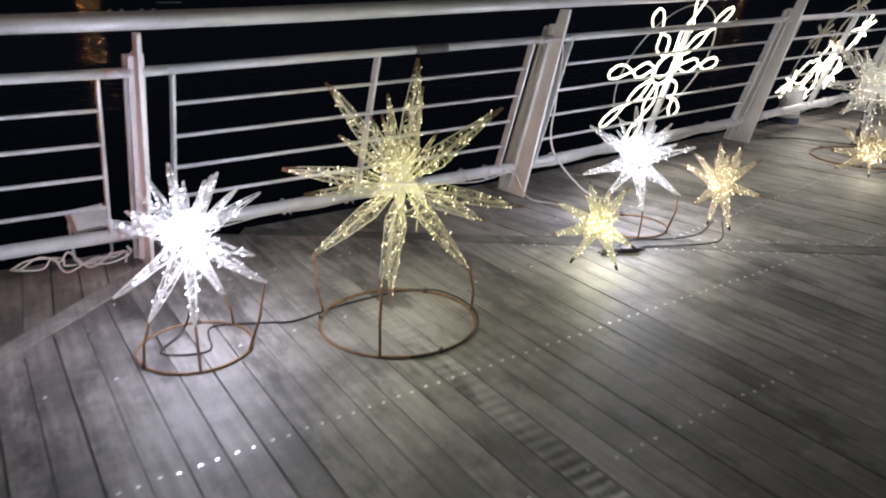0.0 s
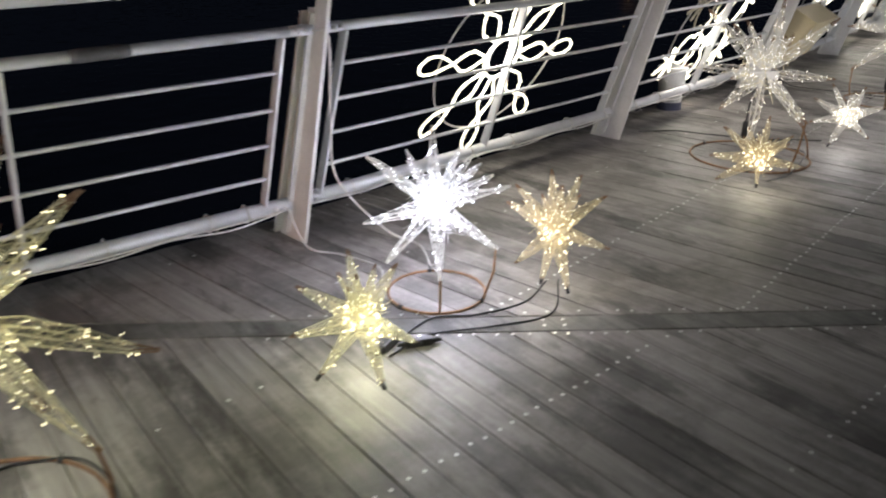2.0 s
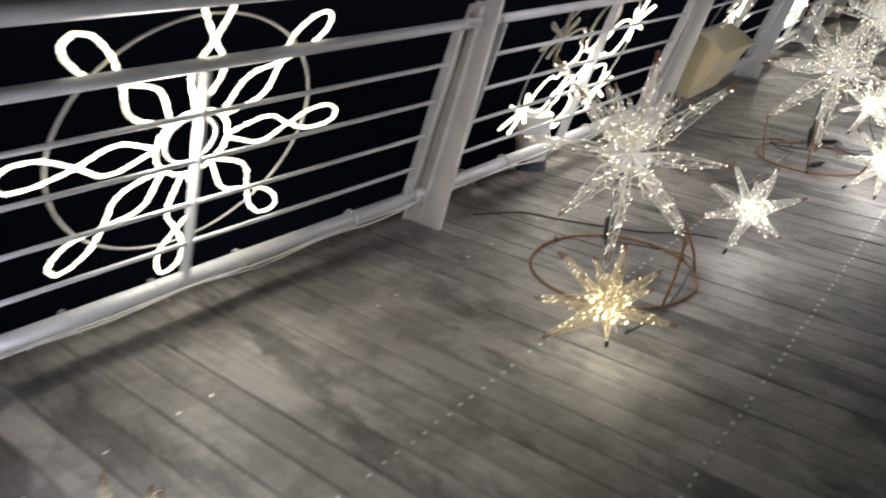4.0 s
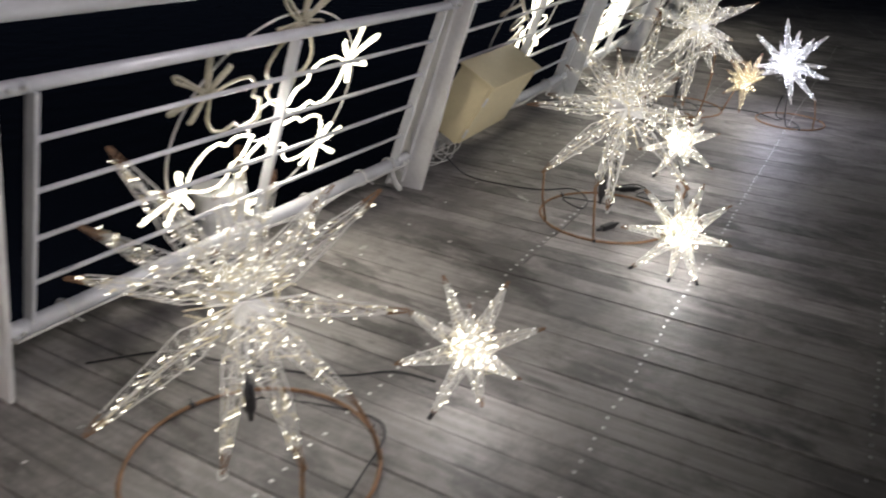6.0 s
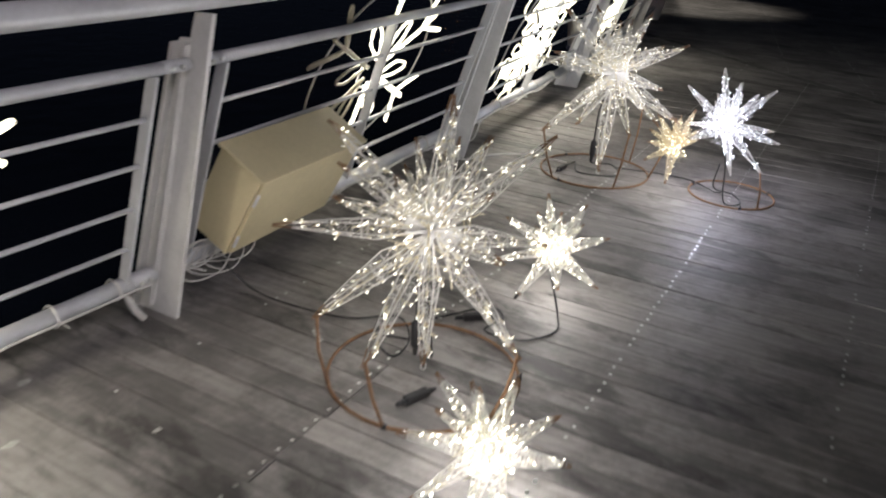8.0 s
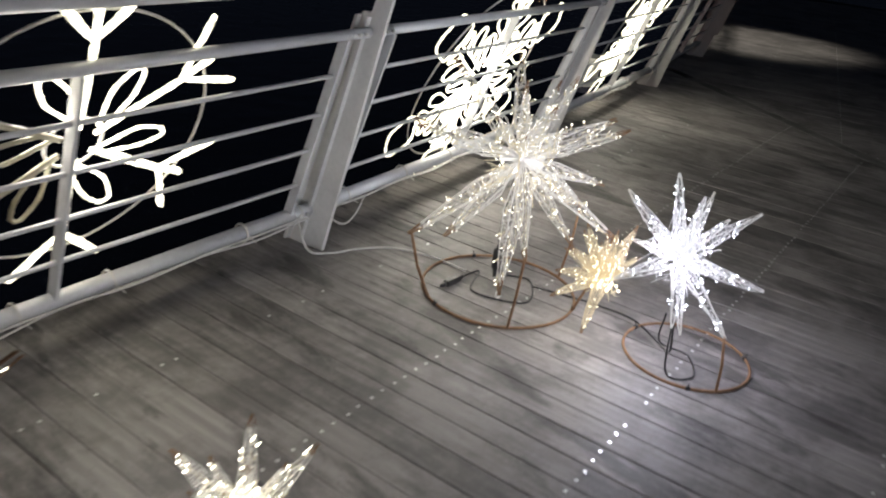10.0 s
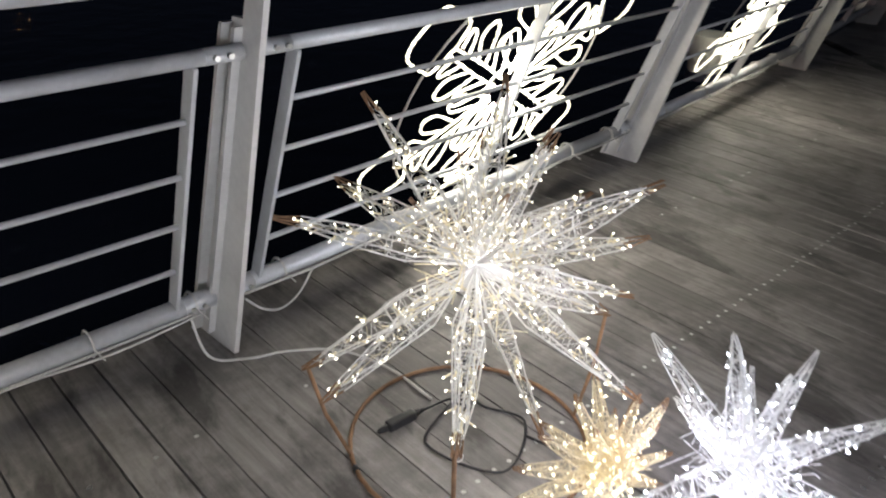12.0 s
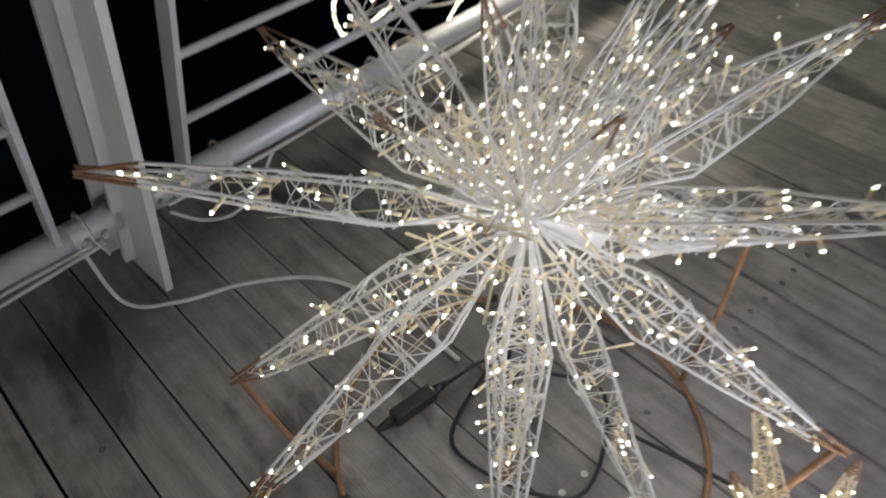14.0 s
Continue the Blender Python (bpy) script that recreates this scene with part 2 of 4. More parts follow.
bm = bmesh.new()
box(bm, (-260, 150, -3), (260, 158, 1.2))
box(bm, (165, -60, -3), (173, 150, 1.2))
tagged(new("far_quay", mesh_of("far_quay", bm, STONE)), "dark quay wall across the water", "quay", kind="structure")
for x, y, glow, col in ((13.2, 151, 32, (1.0, 0.45, 0.15)), (15.4, 151, 22, (1.0, 0.55, 0.25)), (166, 147, 40, (1.0, 0.5, 0.2)), (166, 142, 40, (1.0, 0.42, 0.15))):
    shore = thing("shore_lamp", (x, y, 1.2), "distant orange lamp on the far quay", "lamp", "lamps on the far quay")
    bm = bmesh.new()
    sweep(bm, [(0, 0, 0), (0, 0, 3.0)], 0.08, 6)
    part("pole", bm, DARK, shore)
    bm = bmesh.new()
    bmesh.ops.create_icosphere(bm, subdivisions=2, radius=0.2, matrix=Matrix.Translation((0, 0, 3.15)))
    part("globe", bm, material("shore_glow", (0.8, 0.6, 0.4), 0.5, emit=col, power=glow), shore)

# ---- the railing line: where the front edge of each post meets the deck ----
POSTS = [Vector(p) for p in ((-3.4, 2.92), (-1.25, 3.0), (0.91, 3.1), (3.0, 3.3), (5.367, 3.706), (7.479, 4.123), (9.687, 4.709), (11.923, 5.391), (14.386, 6.264), (16.6, 7.15), (18.7, 8.2), (20.7, 9.4))]
RISE, BACK = 0.34, -0.135          # the rails' plane leans in over the deck
LOW, MID, TOP = 0.165, 0.93, 1.117
# the deck settles along the walk: how far the rails sit under or over their usual height at each post
LIFT = (-0.05, -0.05, -0.058, -0.025, -0.008, -0.004, 0.009, 0.008, 0.006, 0.0, 0.0, 0.0)


def inward(i):
    """The direction in over the deck at post i."""
    a, b = POSTS[max(i - 1, 0)], POSTS[min(i + 1, len(POSTS) - 1)]
    d = (b - a).normalized()
    return Vector((d.y, -d.x))


def rail_point(i, z):
    z += LIFT[i] * min(1.0, (z - LOW) / (MID - LOW)) + (0.008 if i in (6, 7) else 0.0)
    p = POSTS[i] + inward(i) * (BACK + RISE * z)
    return Vector((p.x, p.y, z))


EDGE = 0.34


def edge_line(x):
    """The deck's outer edge under the rail: a point and the outward direction."""
    for a, b in zip(POSTS, POSTS[1:]):
        if x < b.x:
            break
    d = (b - a).normalized()
    n = Vector((-d.y, d.x))
    return a + n * EDGE, n


# ---- railing ----
railing = tagged(new("railing"), "white painted steel railing leaning in over the deck", "railing", kind="structure")


GRIP = 0.034                        # the handrail's radius
NECK = TOP - GRIP - 0.004


def slab_mesh(name, slabs):
    """Leaning plates, each a list of (height, (front, back)) and its two sides.
    Local: x along the rail, y outward, z up; the post's front edge at the foot is the origin."""
    bm = bmesh.new()
    lean = 0.262
    for rows, x0, x1 in slabs:
        vs = [[bm.verts.new((x, y - lean * z, z)) for x in (x0, x1) for y in ys] for z, ys in rows]
        for r, q in zip(vs, vs[1:]):
            for a, b in ((0, 1), (1, 3), (3, 2), (2, 0)):
                bm.faces.new((r[a], r[b], q[b], q[a]))
        bm.faces.new((vs[0][0], vs[0][2], vs[0][3], vs[0][1]))
        bm.faces.new((vs[-1][0], vs[-1][1], vs[-1][3], vs[-1][2]))
    return mesh_of(name, bm, PAINT)


PLATE = 0.008
POST = slab_mesh("post", [([(0.0, (0.0, 0.19)), (0.5, (0.0, 0.155)), (1.0, (0.0, 0.118)), (1.001, (0.0, 0.075)), (NECK, (0.0, 0.068))], -PLATE, PLATE)])
# the stiffening bar across the plate and the flange at its back
STIFFENER = slab_mesh("stiffener", [([(0.03, (0.112, 0.126)), (0.5, (0.09, 0.104)), (0.985, (0.07, 0.084))], -0.03, 0.03)])
FLANGE = slab_mesh("flange", [([(0.01, (0.182, 0.197)), (0.5, (0.148, 0.162)), (0.99, (0.111, 0.124))], -0.038, 0.038)])


def saddle_mesh():
    bm = bmesh.new()
    box(bm, (-0.085, -0.034, -0.007), (0.085, 0.034, 0.0), bevel=0.002)
    return mesh_of("saddle", bm, PAINT)


def bolt_mesh():
    bm = bmesh.new()
    sweep(bm, [(0, 0, 0), (0, 0, 0.004), (0, 0, 0.010)], [0.0075, 0.0075, 0.0045], 8)
    return mesh_of("bolt", bm, SCREW)


SADDLE, BOLT = saddle_mesh(), bolt_mesh()
for i in range(len(POSTS)):
    n = inward(i)
    turn = math.degrees(math.atan2(n.x, -n.y))
    p = part("post", POST, None, railing, "flat tapered white steel post" if i == 2 else "")
    h = rail_point(i, TOP)
    p.matrix_local = pose(POSTS[i].x, POSTS[i].y, 0, 0, 0, turn) @ Matrix.Diagonal((1, 1, h.z / TOP, 1))
    part("stiffener", STIFFENER, None, p)
    part("flange", FLANGE, None, p)
    sd = part("saddle", SADDLE, None, p)
    sd.matrix_local = p.matrix_local.inverted() @ pose(h.x, h.y, h.z - GRIP + 0.005, 0, 0, turn)
    for along in (-0.075, -0.035, 0.035, 0.075):
        part("bolt", BOLT, None, railing).matrix_local = pose(h.x, h.y, h.z + GRIP + 0.002, 0, 0, turn) @ Matrix.Translation((along, 0, 0))

bm = bmesh.new()
sweep(bm, curve_points([rail_point(i, TOP + 0.005) for i in range(len(POSTS))], 6), GRIP, 16)
part("handrail", bm, STEEL, railing, "thick round grey steel handrail", smooth=True)

random.seed(3)
for i in range(len(POSTS) - 1):
    far = i < 1 or i > 8
    d = (rail_point(i + 1, MID) - rail_point(i, MID)).normalized()
    for name, z, r in (("upper_rail", MID, 0.0188), ("bottom_rail", LOW, 0.029)):
        bm = bmesh.new()
        a, b = rail_point(i, z) + d * 0.03, rail_point(i + 1, z) - d * 0.03
        sweep(bm, [a, a.lerp(b, 0.5), b], r, 12)
        rail = part(name, bm, STEEL, railing)
        if far:
            continue
        for at, s in ((a, 1), (b, -1)):
            bm = bmesh.new()
            sweep(bm, [at - d * s * 0.012, at + d * s * 0.085], r + 0.0008, 12)
            for k in (0.03, 0.065):
                c = at + d * s * k + Vector((0, 0, 0))
                out = Vector((d.y, -d.x, 0))
                sweep(bm, [c + out * (r + 0.003), c + out * (r + 0.014)], 0.0075, 6, mat=1)
            part("sleeve", bm, (STEEL, SCREW), rail)
    # flat uprights beside each post and at mid bay
    ends = []
    L = (rail_point(i + 1, MID) - rail_point(i, MID)).length
    for f in (0.135 / L, 0.5, 1 - 0.14 / L):
        lo, hi = rail_point(i, LOW).lerp(rail_point(i + 1, LOW), f), rail_point(i, MID).lerp(rail_point(i + 1, MID), f)
        u = (hi - lo).normalized()
        m = Matrix.Translation(lo) @ Matrix((d, u.cross(d).normalized(), u)).transposed().to_4x4()
        bm = bmesh.new()
        box(bm, (-0.006, -0.021, 0.02), (0.006, 0.021, (hi - lo).length - 0.015), m, bevel=0.002)
        part("upright", bm, STEEL, railing)
        ends.append((lo, hi))
    for k in range(1, 5):
        bm = bmesh.new()
        f = k / 5
        sweep(bm, [ends[0][0].lerp(ends[0][1], f), ends[1][0].lerp(ends[1][1], f), ends[2][0].lerp(ends[2][1], f)], 0.0083, 8)
        part("rod", bm, STEEL, railing)


# a length of dark tape wound round the upper rail
wound = bmesh.new()
ends = [rail_point(2, MID).lerp(rail_point(3, MID), f) for f in (0.592, 0.61, 0.64, 0.665, 0.678)]
sweep(wound, ends, [0.0205, 0.0225, 0.0215, 0.0228, 0.0205], 14)
tagged(new("rail_tape", mesh_of("rail_tape", wound, TAPE, smooth=True)), "dark grey tape wound round the upper rail", "tape")


# ---- star lights ----
def girth(width, z, open_lattice):
    """Half the spike's thickness: the large stars' spikes swell from a thin root, the small ones' taper all the way."""
    if open_lattice:
        return width * max(0.12, min(1.0, (z - 0.05) / 0.30, 0.09 + (1 - z) / 0.66))
    return width * (1 - z) ** 0.9 + 0.011


def spike_mesh(name, legs, width, wire, seed, mats, wrap=0, open_lattice=False):
    """A tapered lattice of wires, from z = 0.13 to the tip at z = 1; last stretch bare and rusty."""
    rnd = random.Random(seed)
    bm = bmesh.new()

    def at(k, z):
        a = 2 * math.pi * k / legs + (0.05 if open_lattice else 0.25 * math.sin(9 * z + seed))
        w = girth(width, z, open_lattice)
        return Vector((w * math.cos(a), w * math.sin(a), z))

    for k in range(legs):
        pts = [Vector((0, 0, 0.02))] + [at(k, z) + Vector((rnd.uniform(-1, 1), rnd.uniform(-1, 1), 0)) * 0.010 for z in (0.16, 0.35, 0.62, 0.88, 1.0)]
        sweep(bm, pts[:5], wire, 5, cap=False)
        sweep(bm, pts[4:], wire, 4, mat=1)
    rungs = 8 if open_lattice else 13
    zs = [0.16 + 0.84 * (j / rungs) ** 0.95 for j in range(rungs - 1)]
    for k in range(legs):
        for j in range(len(zs) - 1):
            a, b = (k, k + 1) if (j + k) % 2 else (k + 1, k)
            p, q = at(a, zs[j]), at(b, zs[j + 1])
            mid = (p + q) / 2 + Vector((rnd.uniform(-1, 1), rnd.uniform(-1, 1), rnd.uniform(-1, 1))) * 0.018
            sweep(bm, [p, mid, q], wire * 0.42, 3, cap=False)
    if wrap:
        turns = wrap * 4
        sweep(bm, [at(j, 0.18 + 0.78 * j / turns) + Vector((rnd.uniform(-1, 1), rnd.uniform(-1, 1), rnd.uniform(-1, 1))) * 0.009 for j in range(turns)], wire * 0.36, 3, cap=False)
        sweep(bm, [at(-j + 1, 0.2 + 0.74 * j / turns) * 0.97 + Vector((rnd.uniform(-1, 1), rnd.uniform(-1, 1), rnd.uniform(-1, 1))) * 0.009 for j in range(turns)], wire * 0.36, 3, cap=False)
    for z in (0.16, 0.45):
        sweep(bm, [at(k, z) for k in range(legs)], wire * 0.8, 3, closed=True)
    return mesh_of(name, bm, *mats)


def led_mesh(name, count, width, size, seed, led, body, open_lattice=False):
    """Small bulbs clipped to the lattice, each a short sleeve with a bright tip."""
    rnd = random.Random(seed)
    bm = bmesh.new()
    string = []
    for j in range(count):
        z = 0.14 + 0.78 * ((j + rnd.uniform(-0.9, 1.9)) / count if 0 < j < count - 1 else rnd.random()) ** 1.05
        a = rnd.uniform(0, 2 * math.pi)
        w = (girth(width, z, open_lattice) + 0.002) * rnd.uniform(0.3, 1.02)
        p = Vector((w * math.cos(a), w * math.sin(a), z))
        d = Vector((math.cos(a) + rnd.uniform(-0.7, 0.7), math.sin(a) + rnd.uniform(-0.7, 0.7), rnd.uniform(-1.6, 1.6))).normalized()
        if rnd.random() < 0.65:
            d = (d + Vector((0, 0, rnd.choice((-2.0, 2.4, 2.4))))).normalized()
        string.append(p)
        long, tip = size * rnd.uniform(*((4.0, 11.0) if open_lattice else (2.4, 4.6))), size * rnd.uniform(0.65, 1.12)
        sweep(bm, [p, p + d * long], size * (1.12 if open_lattice else 0.7), 5, mat=1)
        q = p + d * long
        sweep(bm, [q, q + d * tip * 0.7, q + d * tip * 1.9, q + d * tip * 2.5], [tip * 0.7, tip, tip * 0.8, tip * 0.25], 6)
    # the thin lead from bulb to bulb
    sweep(bm, curve_points([p + Vector((rnd.uniform(-1, 1), rnd.uniform(-1, 1), 0)) * 0.02 for p in string], 3), size * 0.3, 3, mat=1, cap=False)
    return mesh_of(name, bm, led, body)


BIG, MEDIUM, SMALL = 0.45, 0.30, 0.22
SLEEVE = material("led_sleeve", (0.82, 0.74, 0.52), 0.3, 0, 0.2, 30, 0)
SLEEVE_W = material("clear_led_sleeve", (0.75, 0.75, 0.75), 0.3, 0, 0.1, 30, 0)
KIT = {}


def kit(kind, color):
    """Shared spike and bulb meshes for a kind of star."""
    if (kind, color) not in KIT:
        legs, width, wire, leds, size = {"big": (4, 0.078, 0.0042, 26, 0.0042), "medium": (4, 0.105, 0.0062, 13, 0.0080), "small": (4, 0.14, 0.0070, 11, 0.0088)}[kind]
        coat = {"gold": WIRE_GOLD, "yellow": WIRE_CREAM}.get(color, WIRE)
        sleeve = SLEEVE_W if color == "cool" else SLEEVE
        KIT[kind, color] = [
            (spike_mesh("spike", legs, width * (0.9 + 0.08 * v), wire, 11 * v + 1, (coat, coat if color == "cool" else RUST), {"small": 15, "medium": 7}.get(kind, 14 if color == "yellow" else 8), kind == "big"), led_mesh("led_string", leds, width, size, 17 * v + 5, LED[color], sleeve, kind == "big"))
            for v in range(4)
        ]
    return KIT[kind, color]


def core_mesh(kind, color):
    if ("core", kind, color) not in KIT:
        rnd = random.Random(99)
        spread, count, size = {"big": (0.30, 30, 0.0048), "medium": (0.36, 46, 0.0085), "small": (0.32, 60, 0.016)}[kind]
        bm = bmesh.new()
        for _ in range(count):
            d = Vector((rnd.gauss(0, 1), rnd.gauss(0, 1), rnd.gauss(0, 1))).normalized()
            p = d * spread * rnd.random() ** 0.5
            e = Vector((rnd.gauss(0, 1), rnd.gauss(0, 1), rnd.gauss(0, 1))).normalized()
            sweep(bm, [p, p + e * size * 3], size * 0.6, 4, mat=1)
            q = p + e * size * 3
            sweep(bm, [q, q + e * size, q + e * size * 2], [size * 0.8, size, size * 0.5], 6)
            sweep(bm, [p, p + Vector((rnd.uniform(-1, 1), rnd.uniform(-1, 1), rnd.uniform(-1, 1))) * spread * 0.5, p + d * spread * 0.4], 0.004, 3, mat=1)
        KIT["core", kind, color] = mesh_of("light_core", bm, LED[color], SLEEVE_W if color == "cool" else SLEEVE)
    return KIT["core", kind, color]


def star_light(kind, color, centre, aims, label, power, ring=None, ring_centre=None, total=26, seed=0):
    r = {"big": BIG, "medium": MEDIUM, "small": SMALL}[kind]
    star = thing("star_light", (centre[0], centre[1], 0), label, "star light", "starburst lights along the railing")
    c = Vector((0, 0, centre[2]))
    dirs = [(Vector((math.cos(radians(a)) * math.cos(radians(e)), math.sin(radians(a)) * math.cos(radians(e)), math.sin(radians(e)))), s) for a, e, s in aims]
    rnd = random.Random(seed)
    # the spikes not given are spread evenly through the gaps that are left
    for k in range(220):
        if len(dirs) >= total:
            break
        z = 1 - 2 * (k + 0.5) / 220
        a = 2.39996 * k * 37 + seed
        d = Vector((math.cos(a) * math.sqrt(1 - z * z), math.sin(a) * math.sqrt(1 - z * z), z))
        if all(d.angle(o) > radians(25) for o, _ in dirs):
            dirs.append((d, rnd.uniform(0.5, 0.76) if kind == "big" else rnd.uniform(0.62, 0.88)))
    for j, (d, s) in enumerate(dirs):
        spike, leds = kit(kind, color)[j % 4]
        s *= r
        if c.z + d.z * s < 0.015:
            s = max(0.4 * r, min(s, (c.z - 0.015) / -d.z))
        ob = part("spike", spike, None, star)
        ob.matrix_local = Matrix.Translation(c) @ d.to_track_quat("Z", "Y").to_matrix().to_4x4() @ pose(0, 0, 0, 0, 0, 40 * j) @ Matrix.Scale(s, 4)
        part("led_string", leds, None, ob)["kind"] = "stuff"
        tip = c + d * s
        if kind == "small" and d.z < -0.25 and tip.z < 0.06:
            bm = bmesh.new()
            sweep(bm, [tip - d * 0.018, tip + d * 0.004], [0.007, 0.006], 8)
            part("foot_cap", bm, CABLE_K, star, "black plastic cap")
    # bulbs and wire bunched at the heart
    core = part("light_core", core_mesh(kind, color), None, star, "dense cluster of bulbs")
    core.matrix_local = Matrix.Translation(c) @ Matrix.Scale(r, 4)
    core["kind"] = "stuff"
    # the plate and clip at the heart
    bm = bmesh.new()
    for k in range(3):
        box(bm, (-0.02 * r / BIG, -0.002, -0.085 * r / BIG), (0.02 * r / BIG, 0.002, 0.085 * r / BIG), Matrix.Translation(c) @ pose(0, 0, 0, 20 + 70 * k, 35 * k, 60 * k), bevel=0.002)
    part("hub", bm, PAINT, star, "pale metal plates")
    if ring:
        rc = Vector(((ring_centre or centre)[0] - centre[0], (ring_centre or centre)[1] - centre[1], 0))
        bm = bmesh.new()
        rod = 0.0058 if kind == "big" else 0.0052
        sweep(bm, [rc + Vector((ring * math.cos(2 * math.pi * k / 40), ring * math.sin(2 * math.pi * k / 40), rod)) for k in range(40)], rod, 6, closed=True)
        stand = part("stand_ring", bm, RUST, star, "rusty iron ring")
        for k in range(3):
            a = 1.3 * seed + 2.2 * k
            q, d = rc + Vector((ring * math.cos(a), ring * math.sin(a), rod)), Vector((-math.sin(a), math.cos(a), 0))
            bm = bmesh.new()
            sweep(bm, [q - d * 0.008, q + d * 0.008], rod * 1.5, 8)
            sweep(bm, [q, q + Vector((0.35 * math.cos(a), 0.35 * math.sin(a), 1)) * 0.02], 0.0018, 4)
            part("tie", bm, CABLE_K, stand, "black cable tie")
        # the legs rise from the hoop to the tips of the lower spikes
        tips = sorted(((d * s * r).to_tuple() for d, s in dirs if -0.9 < d.z < -0.42), key=lambda v: v[2])
        used = []
        for v in tips:
            reach = min(1.0, (c.z - 0.03) / -v[2])
            tip = c + Vector(v) * reach * 0.97
            flat = Vector((tip.x - rc.x, tip.y - rc.y, 0)).normalized()
            if len(used) == 4 or any(flat.angle(o) < radians(48) for o in used):
                continue
            used.append(flat)
            foot = rc + flat * ring + Vector((0, 0, rod))
            bm = bmesh.new()
            sweep(bm, [foot, foot.lerp(tip, 0.5) + flat * 0.012, tip], rod * 0.9, 6)
            part("leg", bm, RUST, star)
    if kind == "big" and color == "warm":
        # the lead hangs down behind the lowest spike, with its plug; a wire loop closes that spike's tip
        bm = bmesh.new()
        sweep(bm, curve_points([c + Vector((0.02, 0.03, -0.05)), Vector((0.05, 0.09, c.z * 0.6)), Vector((0.055, 0.10, 0.19))], 5), 0.0045, 6)
        lead = part("lead", bm, CABLE_K, star, "black hanging lead", smooth=True)
        bm = bmesh.new()
        sweep(bm, [(0.055, 0.10, 0.20), (0.055, 0.10, 0.185), (0.056, 0.101, 0.18), (0.058, 0.103, 0.10), (0.058, 0.103, 0.092), (0.06, 0.105, 0.06)], [0.006, 0.008, 0.017, 0.017, 0.010, 0.006], 10)
        part("plug", bm, CABLE_K, lead, "black rubber plug", smooth=True)
        deep = min((d * s * r for d, s in dirs), key=lambda v: v.z)
        eye = c + deep * min(1.0, (c.z - 0.03) / -deep.z)
        bm = bmesh.new()
        sweep(bm, [eye + Vector((0.012 * math.cos(q * 0.63), 0.004 * math.sin(q * 0.63), 0.012 * math.sin(q * 0.63) - 0.002)) for q in range(10)], 0.0022, 5, closed=True)
        part("tip_loop", bm, WIRE, star)
    glow = lamp("star_glow", "POINT", (centre[0], centre[1], centre[2]), 0.94 * power, LIGHT[color], 0.55 * r)
    return star


